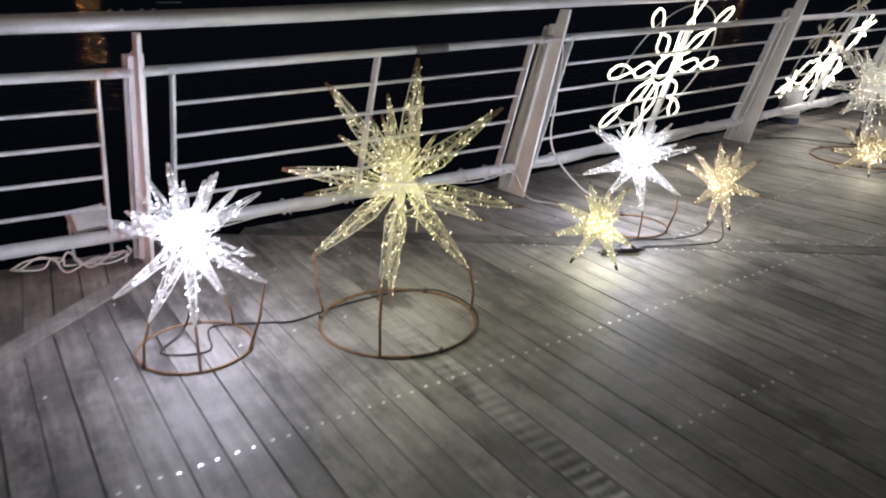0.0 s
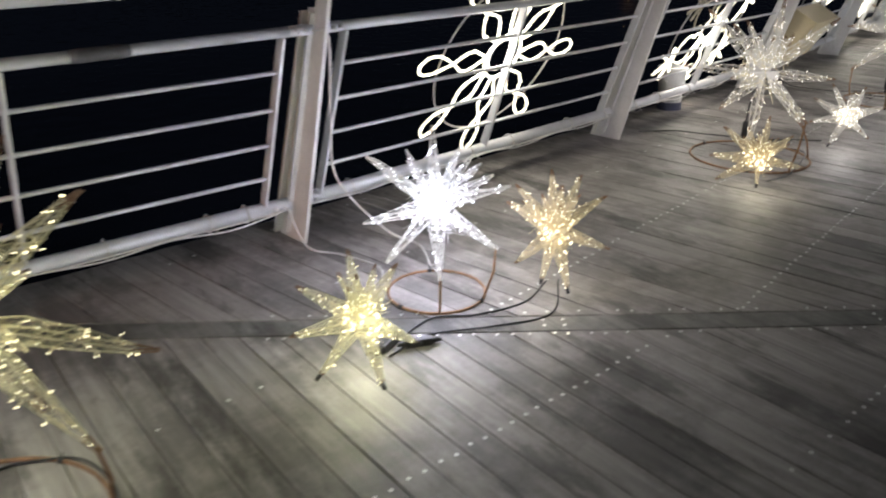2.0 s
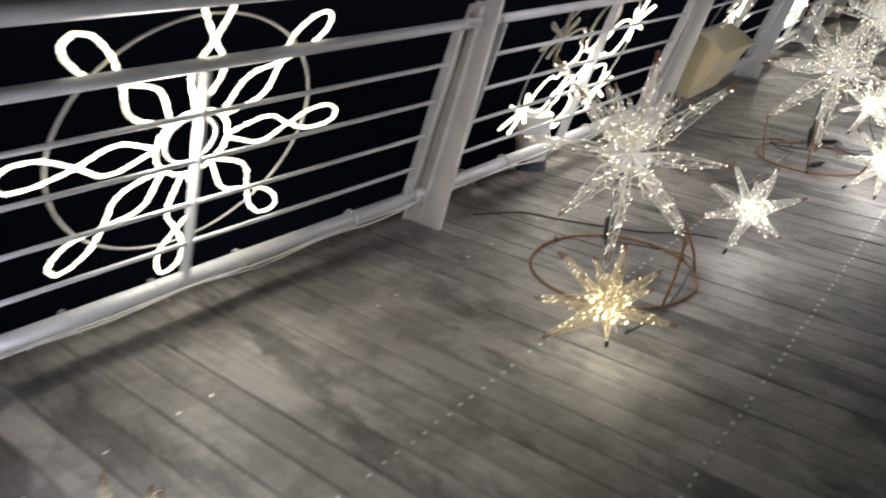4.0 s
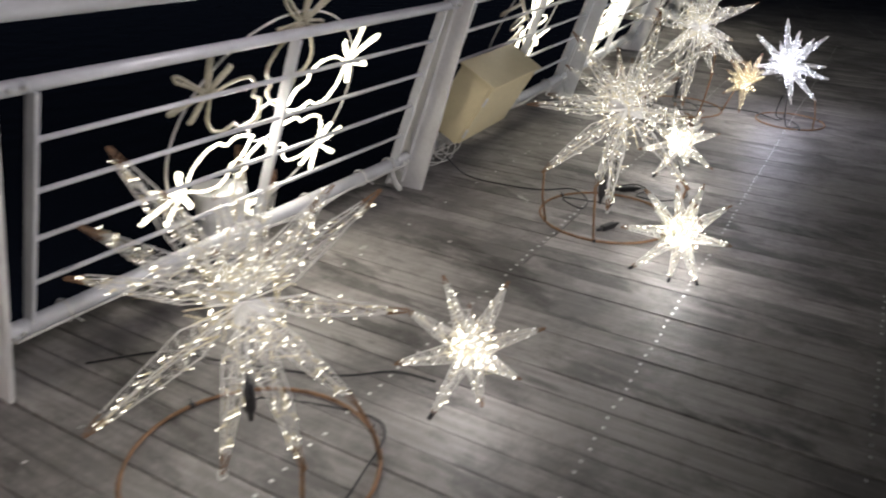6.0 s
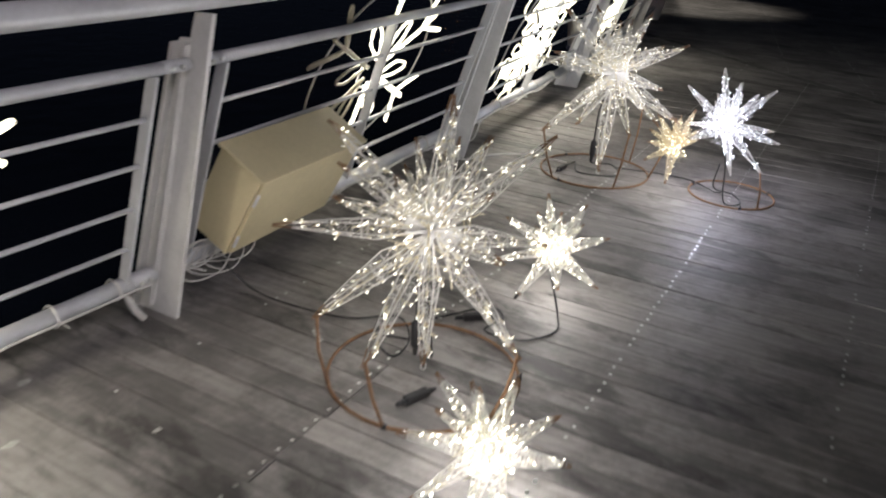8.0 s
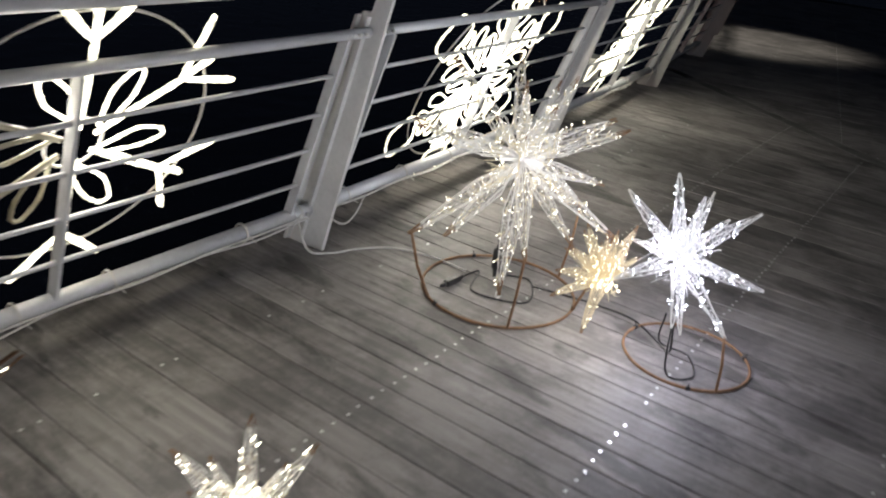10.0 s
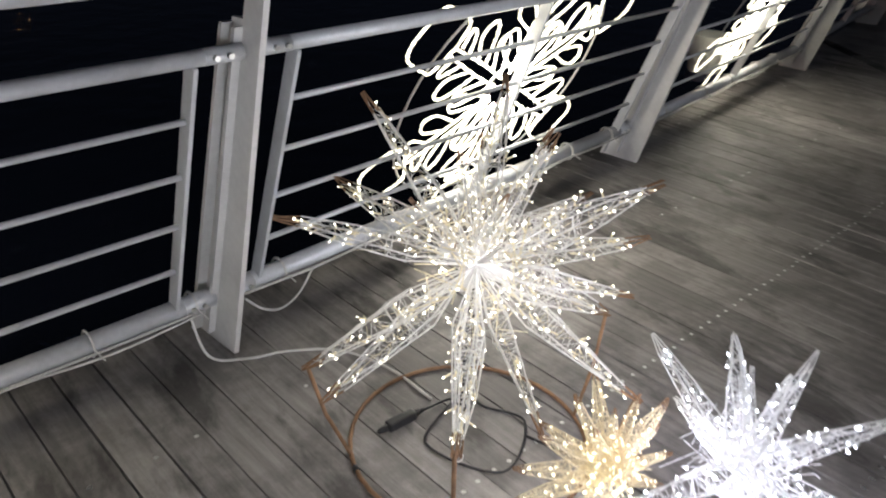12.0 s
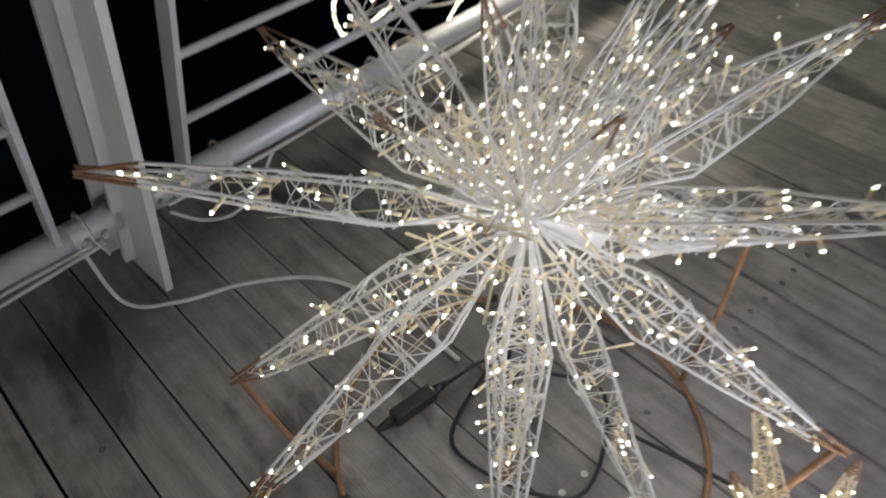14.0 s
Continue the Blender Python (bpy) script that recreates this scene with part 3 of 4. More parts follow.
STARS = (
    ("medium", "cool", (0.93, 2.30, 0.40), [(91, 46, 1), (-66, 56, 1), (-28, 33, 1), (121, 9, 1), (-39, -27, 1), (-60, 1, 1), (-177, -32, 1), (-160, -55, 1), (-102, -54, 1), (36, -61, 1), (-174, 23, 1)],
     "cool white wire star light on a rusty ring stand", 37, 0.195, (0.917, 2.297), 19),
    ("big", "yellow", (1.7, 2.24, 0.505), [(158, 55, 1.02), (-71, 80, 1.04), (-44, 40, 1.05), (147, 6, 1), (-38, -8, 0.99), (159, -38, 0.97), (-128, -36, 1.03), (-35, -52, 0.95), (-165, 6, 0.96), (-146, -76, 0.98), (47, 48, 0.95), (-74, -6, 0.92), (60, -10, 0.9)],
     "large yellow wire star light on a rusty hoop", 14, 0.293, (1.632, 2.154), 19),
    ("small", "yellow", (2.70, 2.28, 0.18), [(77, 51, 1), (135, 24, 1), (-47, 60, 1), (153, -12, 1), (-172, -38, 1), (-99, -43, 1), (-14, -34, 1)],
     "small pale yellow star light standing on the deck", 8, None, None, 11),
    ("medium", "cool", (3.174, 2.581, 0.354), [(133, 33, 0.98), (-56, 20, 0.96), (-77, 52, 0.9), (135, -19, 0.93), (-39, -37, 0.93), (-167, -30, 0.95), (60, 60, 0.95), (-120, -45, 0.95), (-170, 35, 0.95), (5, 10, 0.95)],
     "cool white star light blazing on a small rusty ring", 30, 0.18, (3.19, 2.597), 18),
    ("small", "gold", (3.565, 2.38, 0.235), [(65, 69, 1), (-6, 61, 1), (-32, 35, 1), (107, 16, 1), (-72, -6, 1), (-96, -65, 1.07), (147, -79, 1), (-173, -19, 1), (116, 42, 1)],
     "small golden wire star light beside a white one", 5, None, None, 16),
    ("big", "warm", (5.701, 2.992, 0.489), [(124, 2, 0.99), (109, 42, 1.06), (178, 41, 0.97), (-176, -19, 0.97), (-160, -72, 0.95), (-108, -27, 0.97), (-55, 43, 1), (-43, -4, 0.85), (-41, -49, 0.9), (-107, 80, 0.9), (20, 20, 1), (60, -15, 0.9)],
     "large warm white wire star light on a rusty hoop", 6.5, 0.33, (5.70, 3.004), 19),
    ("small", "gold", (5.20, 2.63, 0.16), [(105, 35, 1.1), (11, 75, 1), (-17, 29, 1), (135, 3, 1.1), (-62, -4, 1), (155, -22, 1.1), (-43, -86, 1)],
     "small golden star light in front of a large star", 4, None, None, 15),
    ("small", "warm", (6.28, 2.77, 0.20), [(77, 49, 1.04), (3, 44, 1.04), (-43, 19, 1), (143, -7, 1), (-180, -42, 1), (-131, -8, 1), (-25, -39, 1), (116, 26, 1)],
     "small warm white star light resting on the deck", 4.5, None, None, 10),
    ("big", "warm", (7.803, 3.215, 0.545), [(148, 49, 0.98), (-126, 67, 1.05), (140, 3, 0.99), (133, -41, 1.01), (48, -81, 1.13), (-87, -40, 0.97), (-42, 41, 0.97), (20, 19, 1.1), (-165, -36, 0.98), (96, 0, 0.87), (-20, -15, 0.95), (-110, 10, 0.85)],
     "large warm white wire star light before the cabinet", 9.5, 0.31, (7.87, 3.285), 20),
    ("small", "bright", (7.55, 2.762, 0.175), [(91, 38, 1.06), (-35, 75, 1), (-64, 43, 1), (-43, -13, 1), (145, -33, 1.1), (119, 1, 1.08), (-167, -56, 1.06), (-113, -51, 1.03), (146, 75, 1)],
     "small bright warm white star light on the deck", 10, None, None, 15),
    ("small", "bright", (8.59, 3.306, 0.215), [(55, 57, 1), (-11, 45, 1), (-41, 13, 1), (112, 27, 1), (137, -10, 1.03), (167, -43, 1.06), (-72, -32, 1), (-139, -16, 1)],
     "small warm white star light with a black lead", 7, None, None, 15),
    ("big", "warm", (10.032, 3.976, 0.594), [(161, 18, 0.97), (104, 4, 1.1), (118, 47, 0.97), (-1, 11, 1.17), (-66, 27, 0.9), (-17, -17, 0.9), (147, -39, 1.1), (-174, -29, 0.96), (79, -88, 1.25), (14, 50, 0.75), (22, 0, 1.15), (3, -31, 1.15), (50, 35, 1.15), (-96, -33, 0.85), (-50, -33, 1.03), (-127, -40, 0.9), (-60, 65, 0.8), (60, -35, 0.9)],
     "large warm white wire star light with rusty tips", 10, 0.31, (10.11, 4.065), 23),
    ("small", "gold", (10.16, 3.62, 0.25), [(66, 36, 1), (164, 13, 1), (162, -14, 1), (-163, -53, 1), (-35, 67, 1), (167, 38, 1)],
     "small golden star light between two white ones", 3, None, None, 16),
    ("medium", "cool", (10.27, 3.41, 0.39), [(161, 74, 1.07), (103, 38, 0.97), (-54, 43, 1), (-60, 82, 0.77), (-45, -16, 1.08), (-91, -40, 1.03), (-117, -65, 0.88), (171, -5, 1), (68, -12, 0.95), (-100, 8, 0.9), (-145, -30, 0.95)],
     "blue-white wire star light on a rusty ring stand", 20, 0.225, (10.36, 3.34), 17),
)
for n, (kind, color, centre, aims, label, power, ring, rc, total) in enumerate(STARS):
    star_light(kind, color, centre, aims, label, power, ring, rc, total, n + 1)


# ---- snowflake lights outside the railing ----
def both(lines):
    return lines + [[(u, -v) for u, v in line] for line in lines]


def hairpin(u, angle, length, gap=0.011):
    """One prong: the rope runs out from the node at u, turns round and comes back beside itself."""
    c, q = math.cos(radians(angle)), math.sin(radians(angle))
    run = [(0.02, gap * 0.6), (length * 0.45, gap), (length * 0.9, gap * 1.1), (length, gap * 0.5), (length, -gap * 0.5), (length * 0.9, -gap * 1.1), (length * 0.45, -gap), (0.02, -gap * 0.6)]
    return [(u + x * c - y * q, x * q + y * c) for x, y in run]


def arm_lines(style):
    """Strands of one arm in its own plane: u out from the heart, v across; 1 is the flake's radius."""
    if style == "diamond":
        return both([[(0.22, 0.015), (0.25, 0.025), (0.41, 0.092), (0.50, 0.086), (0.62, 0.004), (0.79, -0.078), (0.93, -0.076), (0.995, -0.035), (1.0, 0.0)]])
    if style == "branch":
        return both([[(0.13, 0.0), (0.24, 0.11), (0.33, 0.09), (0.37, 0.17), (0.47, 0.19), (0.58, 0.13), (0.66, 0.02), (0.70, 0.0)]]) + [hairpin(0.70, a, n) for a, n in ((0, 0.29), (50, 0.25), (-50, 0.25), (98, 0.19), (-98, 0.19))]
    if style == "fork":
        return [hairpin(0.08, 0, 0.56), hairpin(0.61, 42, 0.38), hairpin(0.61, -42, 0.38), hairpin(0.60, 0, 0.22)] + [[(0.14, 0.02), (0.28, 0.20), (0.43, 0.25), (0.46, 0.20), (0.38, 0.10), (0.22, 0.01)]]
    square = [(0.70, 0.0), (0.72, 0.13), (0.80, 0.16), (0.95, 0.15), (1.0, 0.08), (1.0, 0.0)]
    return both([square, [(0.12, 0.02), (0.28, 0.19), (0.37, 0.23), (0.39, 0.15), (0.22, 0.03)], [(0.36, 0.03), (0.48, 0.20), (0.57, 0.23), (0.58, 0.14), (0.44, 0.03)], [(0.10, 0.025), (0.40, 0.035), (0.70, 0.02)], [(0.56, 0.03), (0.64, 0.13), (0.68, 0.12), (0.66, 0.04)]])


def bend_points(pts, cut=0.3):
    """Straight runs with tight rounded corners."""
    pts = [Vector(p) for p in pts]
    out = [pts[0], pts[0].lerp(pts[1], 0.5)]
    for a, b, c in zip(pts, pts[1:], pts[2:]):
        p, q = b.lerp(a, cut), b.lerp(c, cut)
        out += [p, (p + 2 * b + q) / 4, q, b.lerp(c, 0.5)]
    return out + [pts[-1]]


def snowflake(bay, along, up, radius, style, arms, dark, label, spin=30, tube=0.0054, light=9.0, behind=0.285):
    """Leaning from the deck's outer edge against the back of the upper rail; up is measured along the slope."""
    a, b = POSTS[bay], POSTS[bay + 1]
    d = (b - a).normalized()
    n = Vector((-d.y, d.x))
    slope = math.atan(0.47)
    z = up * math.cos(slope)
    c = a + d * along + n * (behind - 0.47 * z)
    turn = math.degrees(math.atan2(d.y, d.x))
    flake = thing("snowflake_light", pose(c.x, c.y, z, math.degrees(slope), 0, turn), label, "snowflake light", "rope-light snowflakes on the railing")
    rnd = random.Random(int(100 * along) + bay)
    for k in range(arms):
        ang = radians(spin) + 2 * math.pi * k / arms
        arm = None
        for line in arm_lines(style):
            bm = bmesh.new()
            pts = []
            for u, v in line:
                u, v = u + rnd.uniform(-0.008, 0.008), v + rnd.uniform(-0.008, 0.008)
                pts.append((radius * (u * math.cos(ang) - v * math.sin(ang)), 0.004 * math.sin(9 * u), radius * (u * math.sin(ang) + v * math.cos(ang))))
            line_points = curve_points(pts, 5) if style == "loop" else bend_points(pts)
            sweep(bm, line_points, [tube * (1.15 if k in dark else 1.0) * (1.1 if q % 2 else 0.88) for q in range(len(line_points))], 7)
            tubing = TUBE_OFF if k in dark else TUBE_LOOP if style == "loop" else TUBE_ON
            if arm is None:
                arm = part("arm", bm, tubing, flake, "unlit rope light" if k in dark else "", smooth=True)
            else:
                part("strand", bm, tubing, arm, smooth=True)
    if style == "diamond":
        bm = bmesh.new()
        sweep(bm, [(radius * 0.215 * math.cos(2 * math.pi * k / 16), 0.0, radius * 0.215 * math.sin(2 * math.pi * k / 16)) for k in range(16)], tube, 7, closed=True)
        part("heart_loop", bm, TUBE_ON, flake, smooth=True)
    glow = lamp("snowflake_glow", "AREA", flake.matrix_world @ Vector((0, 0.07, 0)), light, (1.0, 0.945, 0.83), 0.55 * radius, flake.matrix_world @ Vector((0, -1, 0)))
    glow.data.shape = "DISK"
    for rr, w in ((0.76, 0.0045), (0.15, 0.005)):
        bm = bmesh.new()
        sweep(bm, [(radius * rr * math.cos(2 * math.pi * k / 48), 0.012, radius * rr * math.sin(2 * math.pi * k / 48)) for k in range(48)], w, 5, closed=True)
        part("frame_ring", bm, CABLE_W, flake)
    return flake


snowflake(3, 1.225, 0.72, 0.57, "diamond", 8, (), "lit warm white rope-light snowflake with diamond arms", -1, 0.006, 13)
snowflake(4, 1.12, 0.635, 0.60, "branch", 6, (1, 2), "half-lit rope-light snowflake with branching arms", 30, 0.0055, 10.5)
snowflake(5, 1.20, 0.76, 0.57, "fork", 6, (2, 3), "half-lit forked rope-light snowflake behind the rails", 32, 0.0055, 4)
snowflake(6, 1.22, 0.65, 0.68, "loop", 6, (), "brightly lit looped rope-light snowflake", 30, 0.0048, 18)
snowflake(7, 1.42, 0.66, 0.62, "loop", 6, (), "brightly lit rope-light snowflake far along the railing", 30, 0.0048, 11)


# ---- cabinet strapped to the railing ----
def cabinet():
    d = (POSTS[6] - POSTS[5]).normalized()
    turn = math.degrees(math.atan2(d.y, d.x))
    m = pose(7.692, 3.885, 0.533, 0, 0, turn) @ pose(0, 0, 0, 30, 0, 0)
    cab = thing("cabinet", m, "beige sheet-metal electrical cabinet leaning on the rails", "cabinet")
    bm = bmesh.new()
    box(bm, (0, 0, -0.36), (0.59, 0.182, 0), bevel=0.006)
    part("body", bm, CABINET, cab)
    bm = bmesh.new()
    box(bm, (0.012, -0.012, -0.35), (0.578, 0.002, -0.012), bevel=0.004)
    part("door", bm, CABINET, cab)
    bm = bmesh.new()
    box(bm, (-0.012, -0.022, 0.0), (0.602, 0.19, 0.014), bevel=0.004)
    part("lid", bm, CABINET, cab)
    for z in (-0.08, -0.28):
        bm = bmesh.new()
        sweep(bm, [(0.004, -0.016, z - 0.025), (0.004, -0.016, z + 0.025)], 0.006, 8)
        part("hinge", bm, STEEL, cab)


cabinet()


# ---- weighted buckets at the feet of two snowflakes, and the floodlight ----
def bucket(x, y, h, r, label):
    b = thing("bucket", (x, y, 0), label, "bucket")
    bm = bmesh.new()
    bmesh.ops.create_cone(bm, cap_ends=True, segments=24, radius1=r * 0.82, radius2=r, depth=h - 0.05, matrix=Matrix.Translation((0, 0, 0.05 + (h - 0.05) / 2)))
    bmesh.ops.create_cone(bm, cap_ends=True, segments=24, radius1=r * 1.06, radius2=r * 1.06, depth=0.018, matrix=Matrix.Translation((0, 0, h - 0.004)))
    part("tub", bm, BUCKET, b)
    bm = bmesh.new()
    bmesh.ops.create_cone(bm, cap_ends=True, segments=24, radius1=r * 0.9, radius2=r * 0.86, depth=0.055, matrix=Matrix.Translation((0, 0, 0.0275)))
    part("base", bm, BLUE, b)


bucket(6.33, 4.11, 0.30, 0.10, "white plastic weight bucket with a dark blue base")
bucket(13.47, 6.42, 0.30, 0.13, "white weight bucket behind the bottom rail")


def floodlight():
    f = thing("floodlight", pose(0.70, 3.34, 0.0, 0, 0, 200), "small white floodlight on a bracket by the bottom rail", "floodlight")
    bm = bmesh.new()
    box(bm, (-0.075, -0.03, -0.05), (0.075, 0.03, 0.05), pose(0, 0, 0.2, 35, 0, 0), bevel=0.006)
    part("housing", bm, PAINT, f)
    bm = bmesh.new()
    box(bm, (-0.065, -0.036, -0.042), (0.065, -0.030, 0.042), pose(0, 0, 0.2, 35, 0, 0))
    part("glass", bm, BUCKET, f)
    bm = bmesh.new()
    sweep(bm, [(-0.085, 0, 0.2), (-0.085, 0, 0.03), (-0.06, 0, 0.006), (0.06, 0, 0.006), (0.085, 0, 0.03), (0.085, 0, 0.2)], 0.006, 6)
    part("bracket", bm, STEEL, f)


floodlight()


# ---- cables ----
def cable(pts, mat, r, label, steps=8):
    bm = bmesh.new()
    sweep(bm, curve_points(pts, steps), r, 6)
    return tagged(new("cable", mesh_of("cable", bm, mat, smooth=True)), label, "cable")


BLACK = "black rubber cable lying on the deck"
WHITE = "white cable clipped along the bottom rail"
cable([(0.95, 2.36, 0.2), (0.90, 2.40, 0.03), (0.80, 2.30, 0.006), (0.95, 2.24, 0.006), (1.0, 2.42, 0.006), (1.2, 2.36, 0.006), (1.29, 2.33, 0.006), (1.5, 2.38, 0.006), (1.75, 2.40, 0.006)], CABLE_K, 0.0037, BLACK)
cable([(1.75, 2.40, 0.006)] + [(1.632 + 0.305 * math.cos(radians(a)), 2.154 + 0.305 * math.sin(radians(a)), 0.012) for a in (35, 10, -15, -40, -65, -90, -108)], CABLE_K, 0.0037, "black rubber cable tied along a rusty hoop")
cable([(2.72, 2.30, 0.04), (2.85, 2.36, 0.006), (3.05, 2.43, 0.006), (3.2, 2.36, 0.006), (3.4, 2.34, 0.006), (3.52, 2.36, 0.05)], CABLE_K, 0.0037, BLACK)
cable([(2.80, 2.30, 0.006), (2.98, 2.34, 0.006), (3.2, 2.26, 0.006), (3.42, 2.22, 0.006), (3.55, 2.33, 0.06)], CABLE_K, 0.0037, BLACK)
cable([(5.70, 3.0, 0.3), (5.76, 3.1, 0.12), (5.9, 3.2, 0.008), (6.05, 2.9, 0.007), (5.85, 2.76, 0.014), (5.55, 2.66, 0.007), (5.3, 2.62, 0.03)], CABLE_K, 0.0037, BLACK)
cable([(5.60, 3.75, 0.007), (5.81, 3.64, 0.007), (5.91, 3.46, 0.007), (6.10, 3.17, 0.007), (6.25, 3.05, 0.007), (6.28, 2.9, 0.03)], CABLE_K, 0.004, BLACK)
cable([(7.72, 4.2, 0.12), (7.78, 4.08, 0.02), (7.85, 3.86, 0.007), (7.93, 3.70, 0.007), (8.06, 3.60, 0.007), (7.98, 3.46, 0.007), (7.86, 3.42, 0.007), (7.9, 3.55, 0.014), (8.0, 3.4, 0.007), (7.9, 3.28, 0.06), (7.84, 3.25, 0.3)], CABLE_K, 0.0037, BLACK)
cable([(8.58, 3.30, 0.12), (8.50, 3.20, 0.02), (8.40, 3.14, 0.007), (8.26, 3.19, 0.007), (8.22, 3.32, 0.007), (8.34, 3.33, 0.007), (8.36, 3.42, 0.007), (8.15, 3.5, 0.007)], CABLE_K, 0.0037, BLACK)
for k in range(5):
    random.seed(70 + k)
    mid = rail_point(5, LOW).lerp(rail_point(6, LOW), 0.045 + 0.03 * k) + Vector((0.01, -0.055, random.uniform(-0.03, 0.05)))
    size = random.uniform(0.05, 0.085)
    loops = [mid + Vector((size * 1.5 * math.cos(q * 1.05) + 0.012 * q - 0.06, random.uniform(-0.025, 0.012), size * math.sin(q * 1.05) * random.uniform(0.7, 1.1))) for q in range(11)]
    cable([Vector((p.x, p.y, max(p.z, 0.008))) for p in loops], CABLE_W, 0.0032, "tangled white cable bunched beside the cabinet", 6)
for k in range(3):
    random.seed(90 + k)
    cable([(0.42 + 0.06 * j + random.uniform(-0.05, 0.05), 3.12 + random.uniform(-0.03, 0.03), random.uniform(0.05, 0.13)) for j in range(8)], CABLE_W, 0.004, "bundled white cable under the bottom rail", 6)
bm = bmesh.new()
sweep(bm, curve_points([(7.33, 4.22, 0.17), (7.345, 4.20, 0.10), (7.36, 4.19, 0.05), (7.385, 4.18, 0.012)], 5), 0.014, 10)
tagged(new("conduit", mesh_of("conduit", bm, CABLE_W, smooth=True)), "short white plastic conduit end on the deck", "conduit")
bm = bmesh.new()
box(bm, (-0.04, -0.008, 0.001), (0.04, 0.008, 0.0045), pose(7.765, 3.695, 0, 0, 0, 70))
tagged(new("tape_strip", mesh_of("tape_strip", bm, WORN)), "short strip of white tape on the boards", "tape")
cable([(10.05, 4.0, 0.45), (10.1, 4.05, 0.2), (10.2, 4.15, 0.02), (10.28, 4.05, 0.007), (10.12, 3.92, 0.007), (10.0, 4.1, 0.007), (10.15, 4.22, 0.007), (9.98, 4.2, 0.012)], CABLE_K, 0.0037, BLACK)
cable([(10.25, 4.0, 0.007), (10.35, 3.8, 0.007), (10.4, 3.6, 0.007), (10.32, 3.4, 0.007), (10.25, 3.35, 0.1), (10.22, 3.37, 0.3)], CABLE_K, 0.0037, BLACK)
cable([(10.22, 3.35, 0.2), (10.17, 3.30, 0.02), (10.25, 3.24, 0.007), (10.36, 3.33, 0.007), (10.30, 3.42, 0.04), (10.22, 3.38, 0.2)], CABLE_K, 0.0037, BLACK)
for i in range(2, 8):
    random.seed(40 + i)
    a, b = rail_point(i, LOW), rail_point(i + 1, LOW)
    d = (b - a).normalized()
    n = Vector((d.y, -d.x, 0))
    for k in range(2):
        pts = []
        for j in range(9):
            f = 0.03 + 0.94 * j / 8
            pts.append(a.lerp(b, f) + n * (0.036 + 0.012 * k * random.random()) + Vector((0, 0, -0.012 - (0.012 + 0.012 * k) * random.random() * (j % 2))))
        cable(pts, CABLE_W, 0.0038, WHITE, 5)
    for f in (0.12, 0.3, 0.44, 0.62, 0.8, 0.93):
        c = a.lerp(b, f + random.uniform(-0.04, 0.04))
        bm = bmesh.new()
        u = Vector((0, 0, 1))
        sweep(bm, [c + 0.037 * (math.cos(2 * math.pi * q / 12) * n + math.sin(2 * math.pi * q / 12) * u) for q in range(12)], 0.004, 4, closed=True)
        sweep(bm, [c + n * 0.037, c + n * 0.07 + Vector((0.01, 0, -0.02))], 0.0025, 4)
        tagged(new("cable_tie", mesh_of("cable_tie", bm, CABLE_W)), "white plastic cable tie round the bottom rail", "cable tie", "cable ties on the bottom rail")
cable([rail_point(3, MID) + Vector((-0.03, -0.03, 0.0)), rail_point(3, 0.9) + Vector((0.02, -0.07, 0)), rail_point(3, 0.6) + Vector((0.06, -0.10, 0)), rail_point(3, 0.3) + Vector((0.12, -0.13, 0)), (3.3, 3.14, 0.05), (3.38, 3.0, 0.006), (3.30, 2.8, 0.006), (3.2, 2.62, 0.1)], CABLE_W, 0.005, "white cable hanging from the upper rail")
cable([rail_point(6, LOW) + Vector((-0.10, -0.05, 0)), (9.60, 4.69, 0.03), (9.70, 4.66, 0.006), (9.83, 4.64, 0.006), (9.97, 4.57, 0.006), (10.06, 4.42, 0.006), (10.1, 4.25, 0.006)], CABLE_W, 0.0045, "white cable looping across the deck boards")
droop = [rail_point(6, LOW).lerp(rail_point(7, LOW), f) for f in (0.03, 0.055, 0.085, 0.115, 0.14)]
cable([p + Vector((0.01, -0.035, -h)) for p, h in zip(droop, (0.03, 0.09, 0.118, 0.09, 0.02))], CABLE_W, 0.0042, "white cable drooping from the bottom rail")
cable([rail_point(3, LOW) + Vector((-0.05, -0.05, 0)), (2.96, 3.2, 0.03), (3.06, 3.1, 0.006), (3.12, 2.9, 0.006), (3.05, 2.75, 0.006)], CABLE_W, 0.0045, "white cable running over the deck")


random.seed(5)
for x, y, size in ((6.802, 3.803, 0.022), (6.94, 4.081, 0.028), (7.11, 3.596, 0.018)):
    bm = bmesh.new()
    rim = [bm.verts.new((x + size * random.uniform(0.5, 1.3) * math.cos(q * 0.7), y + size * random.uniform(0.3, 0.8) * math.sin(q * 0.7), 0.0045)) for q in range(9)]
    bm.faces.new(rim)
    tagged(new("paint_spot", mesh_of("paint_spot", bm, WORN)), "small pale paint spot on the grey boards", "paint spot", "paint spots on the deck")


def plug(x, y, turn):
    bm = bmesh.new()
    box(bm, (-0.045, -0.014, 0.001), (0.045, 0.014, 0.027), pose(x, y, 0, 0, 0, turn), bevel=0.006)
    sweep(bm, [pose(x, y, 0.013, 0, 0, turn) @ Vector((k, 0, 0)) for k in (-0.075, -0.045)], [0.006, 0.01], 8)
    sweep(bm, [pose(x, y, 0.013, 0, 0, turn) @ Vector((k, 0, 0)) for k in (0.045, 0.075)], [0.01, 0.006], 8)
    tagged(new("cable_connector", mesh_of("cable_connector", bm, CABLE_K)), "black in-line cable connector on the deck", "connector", "cable connectors")


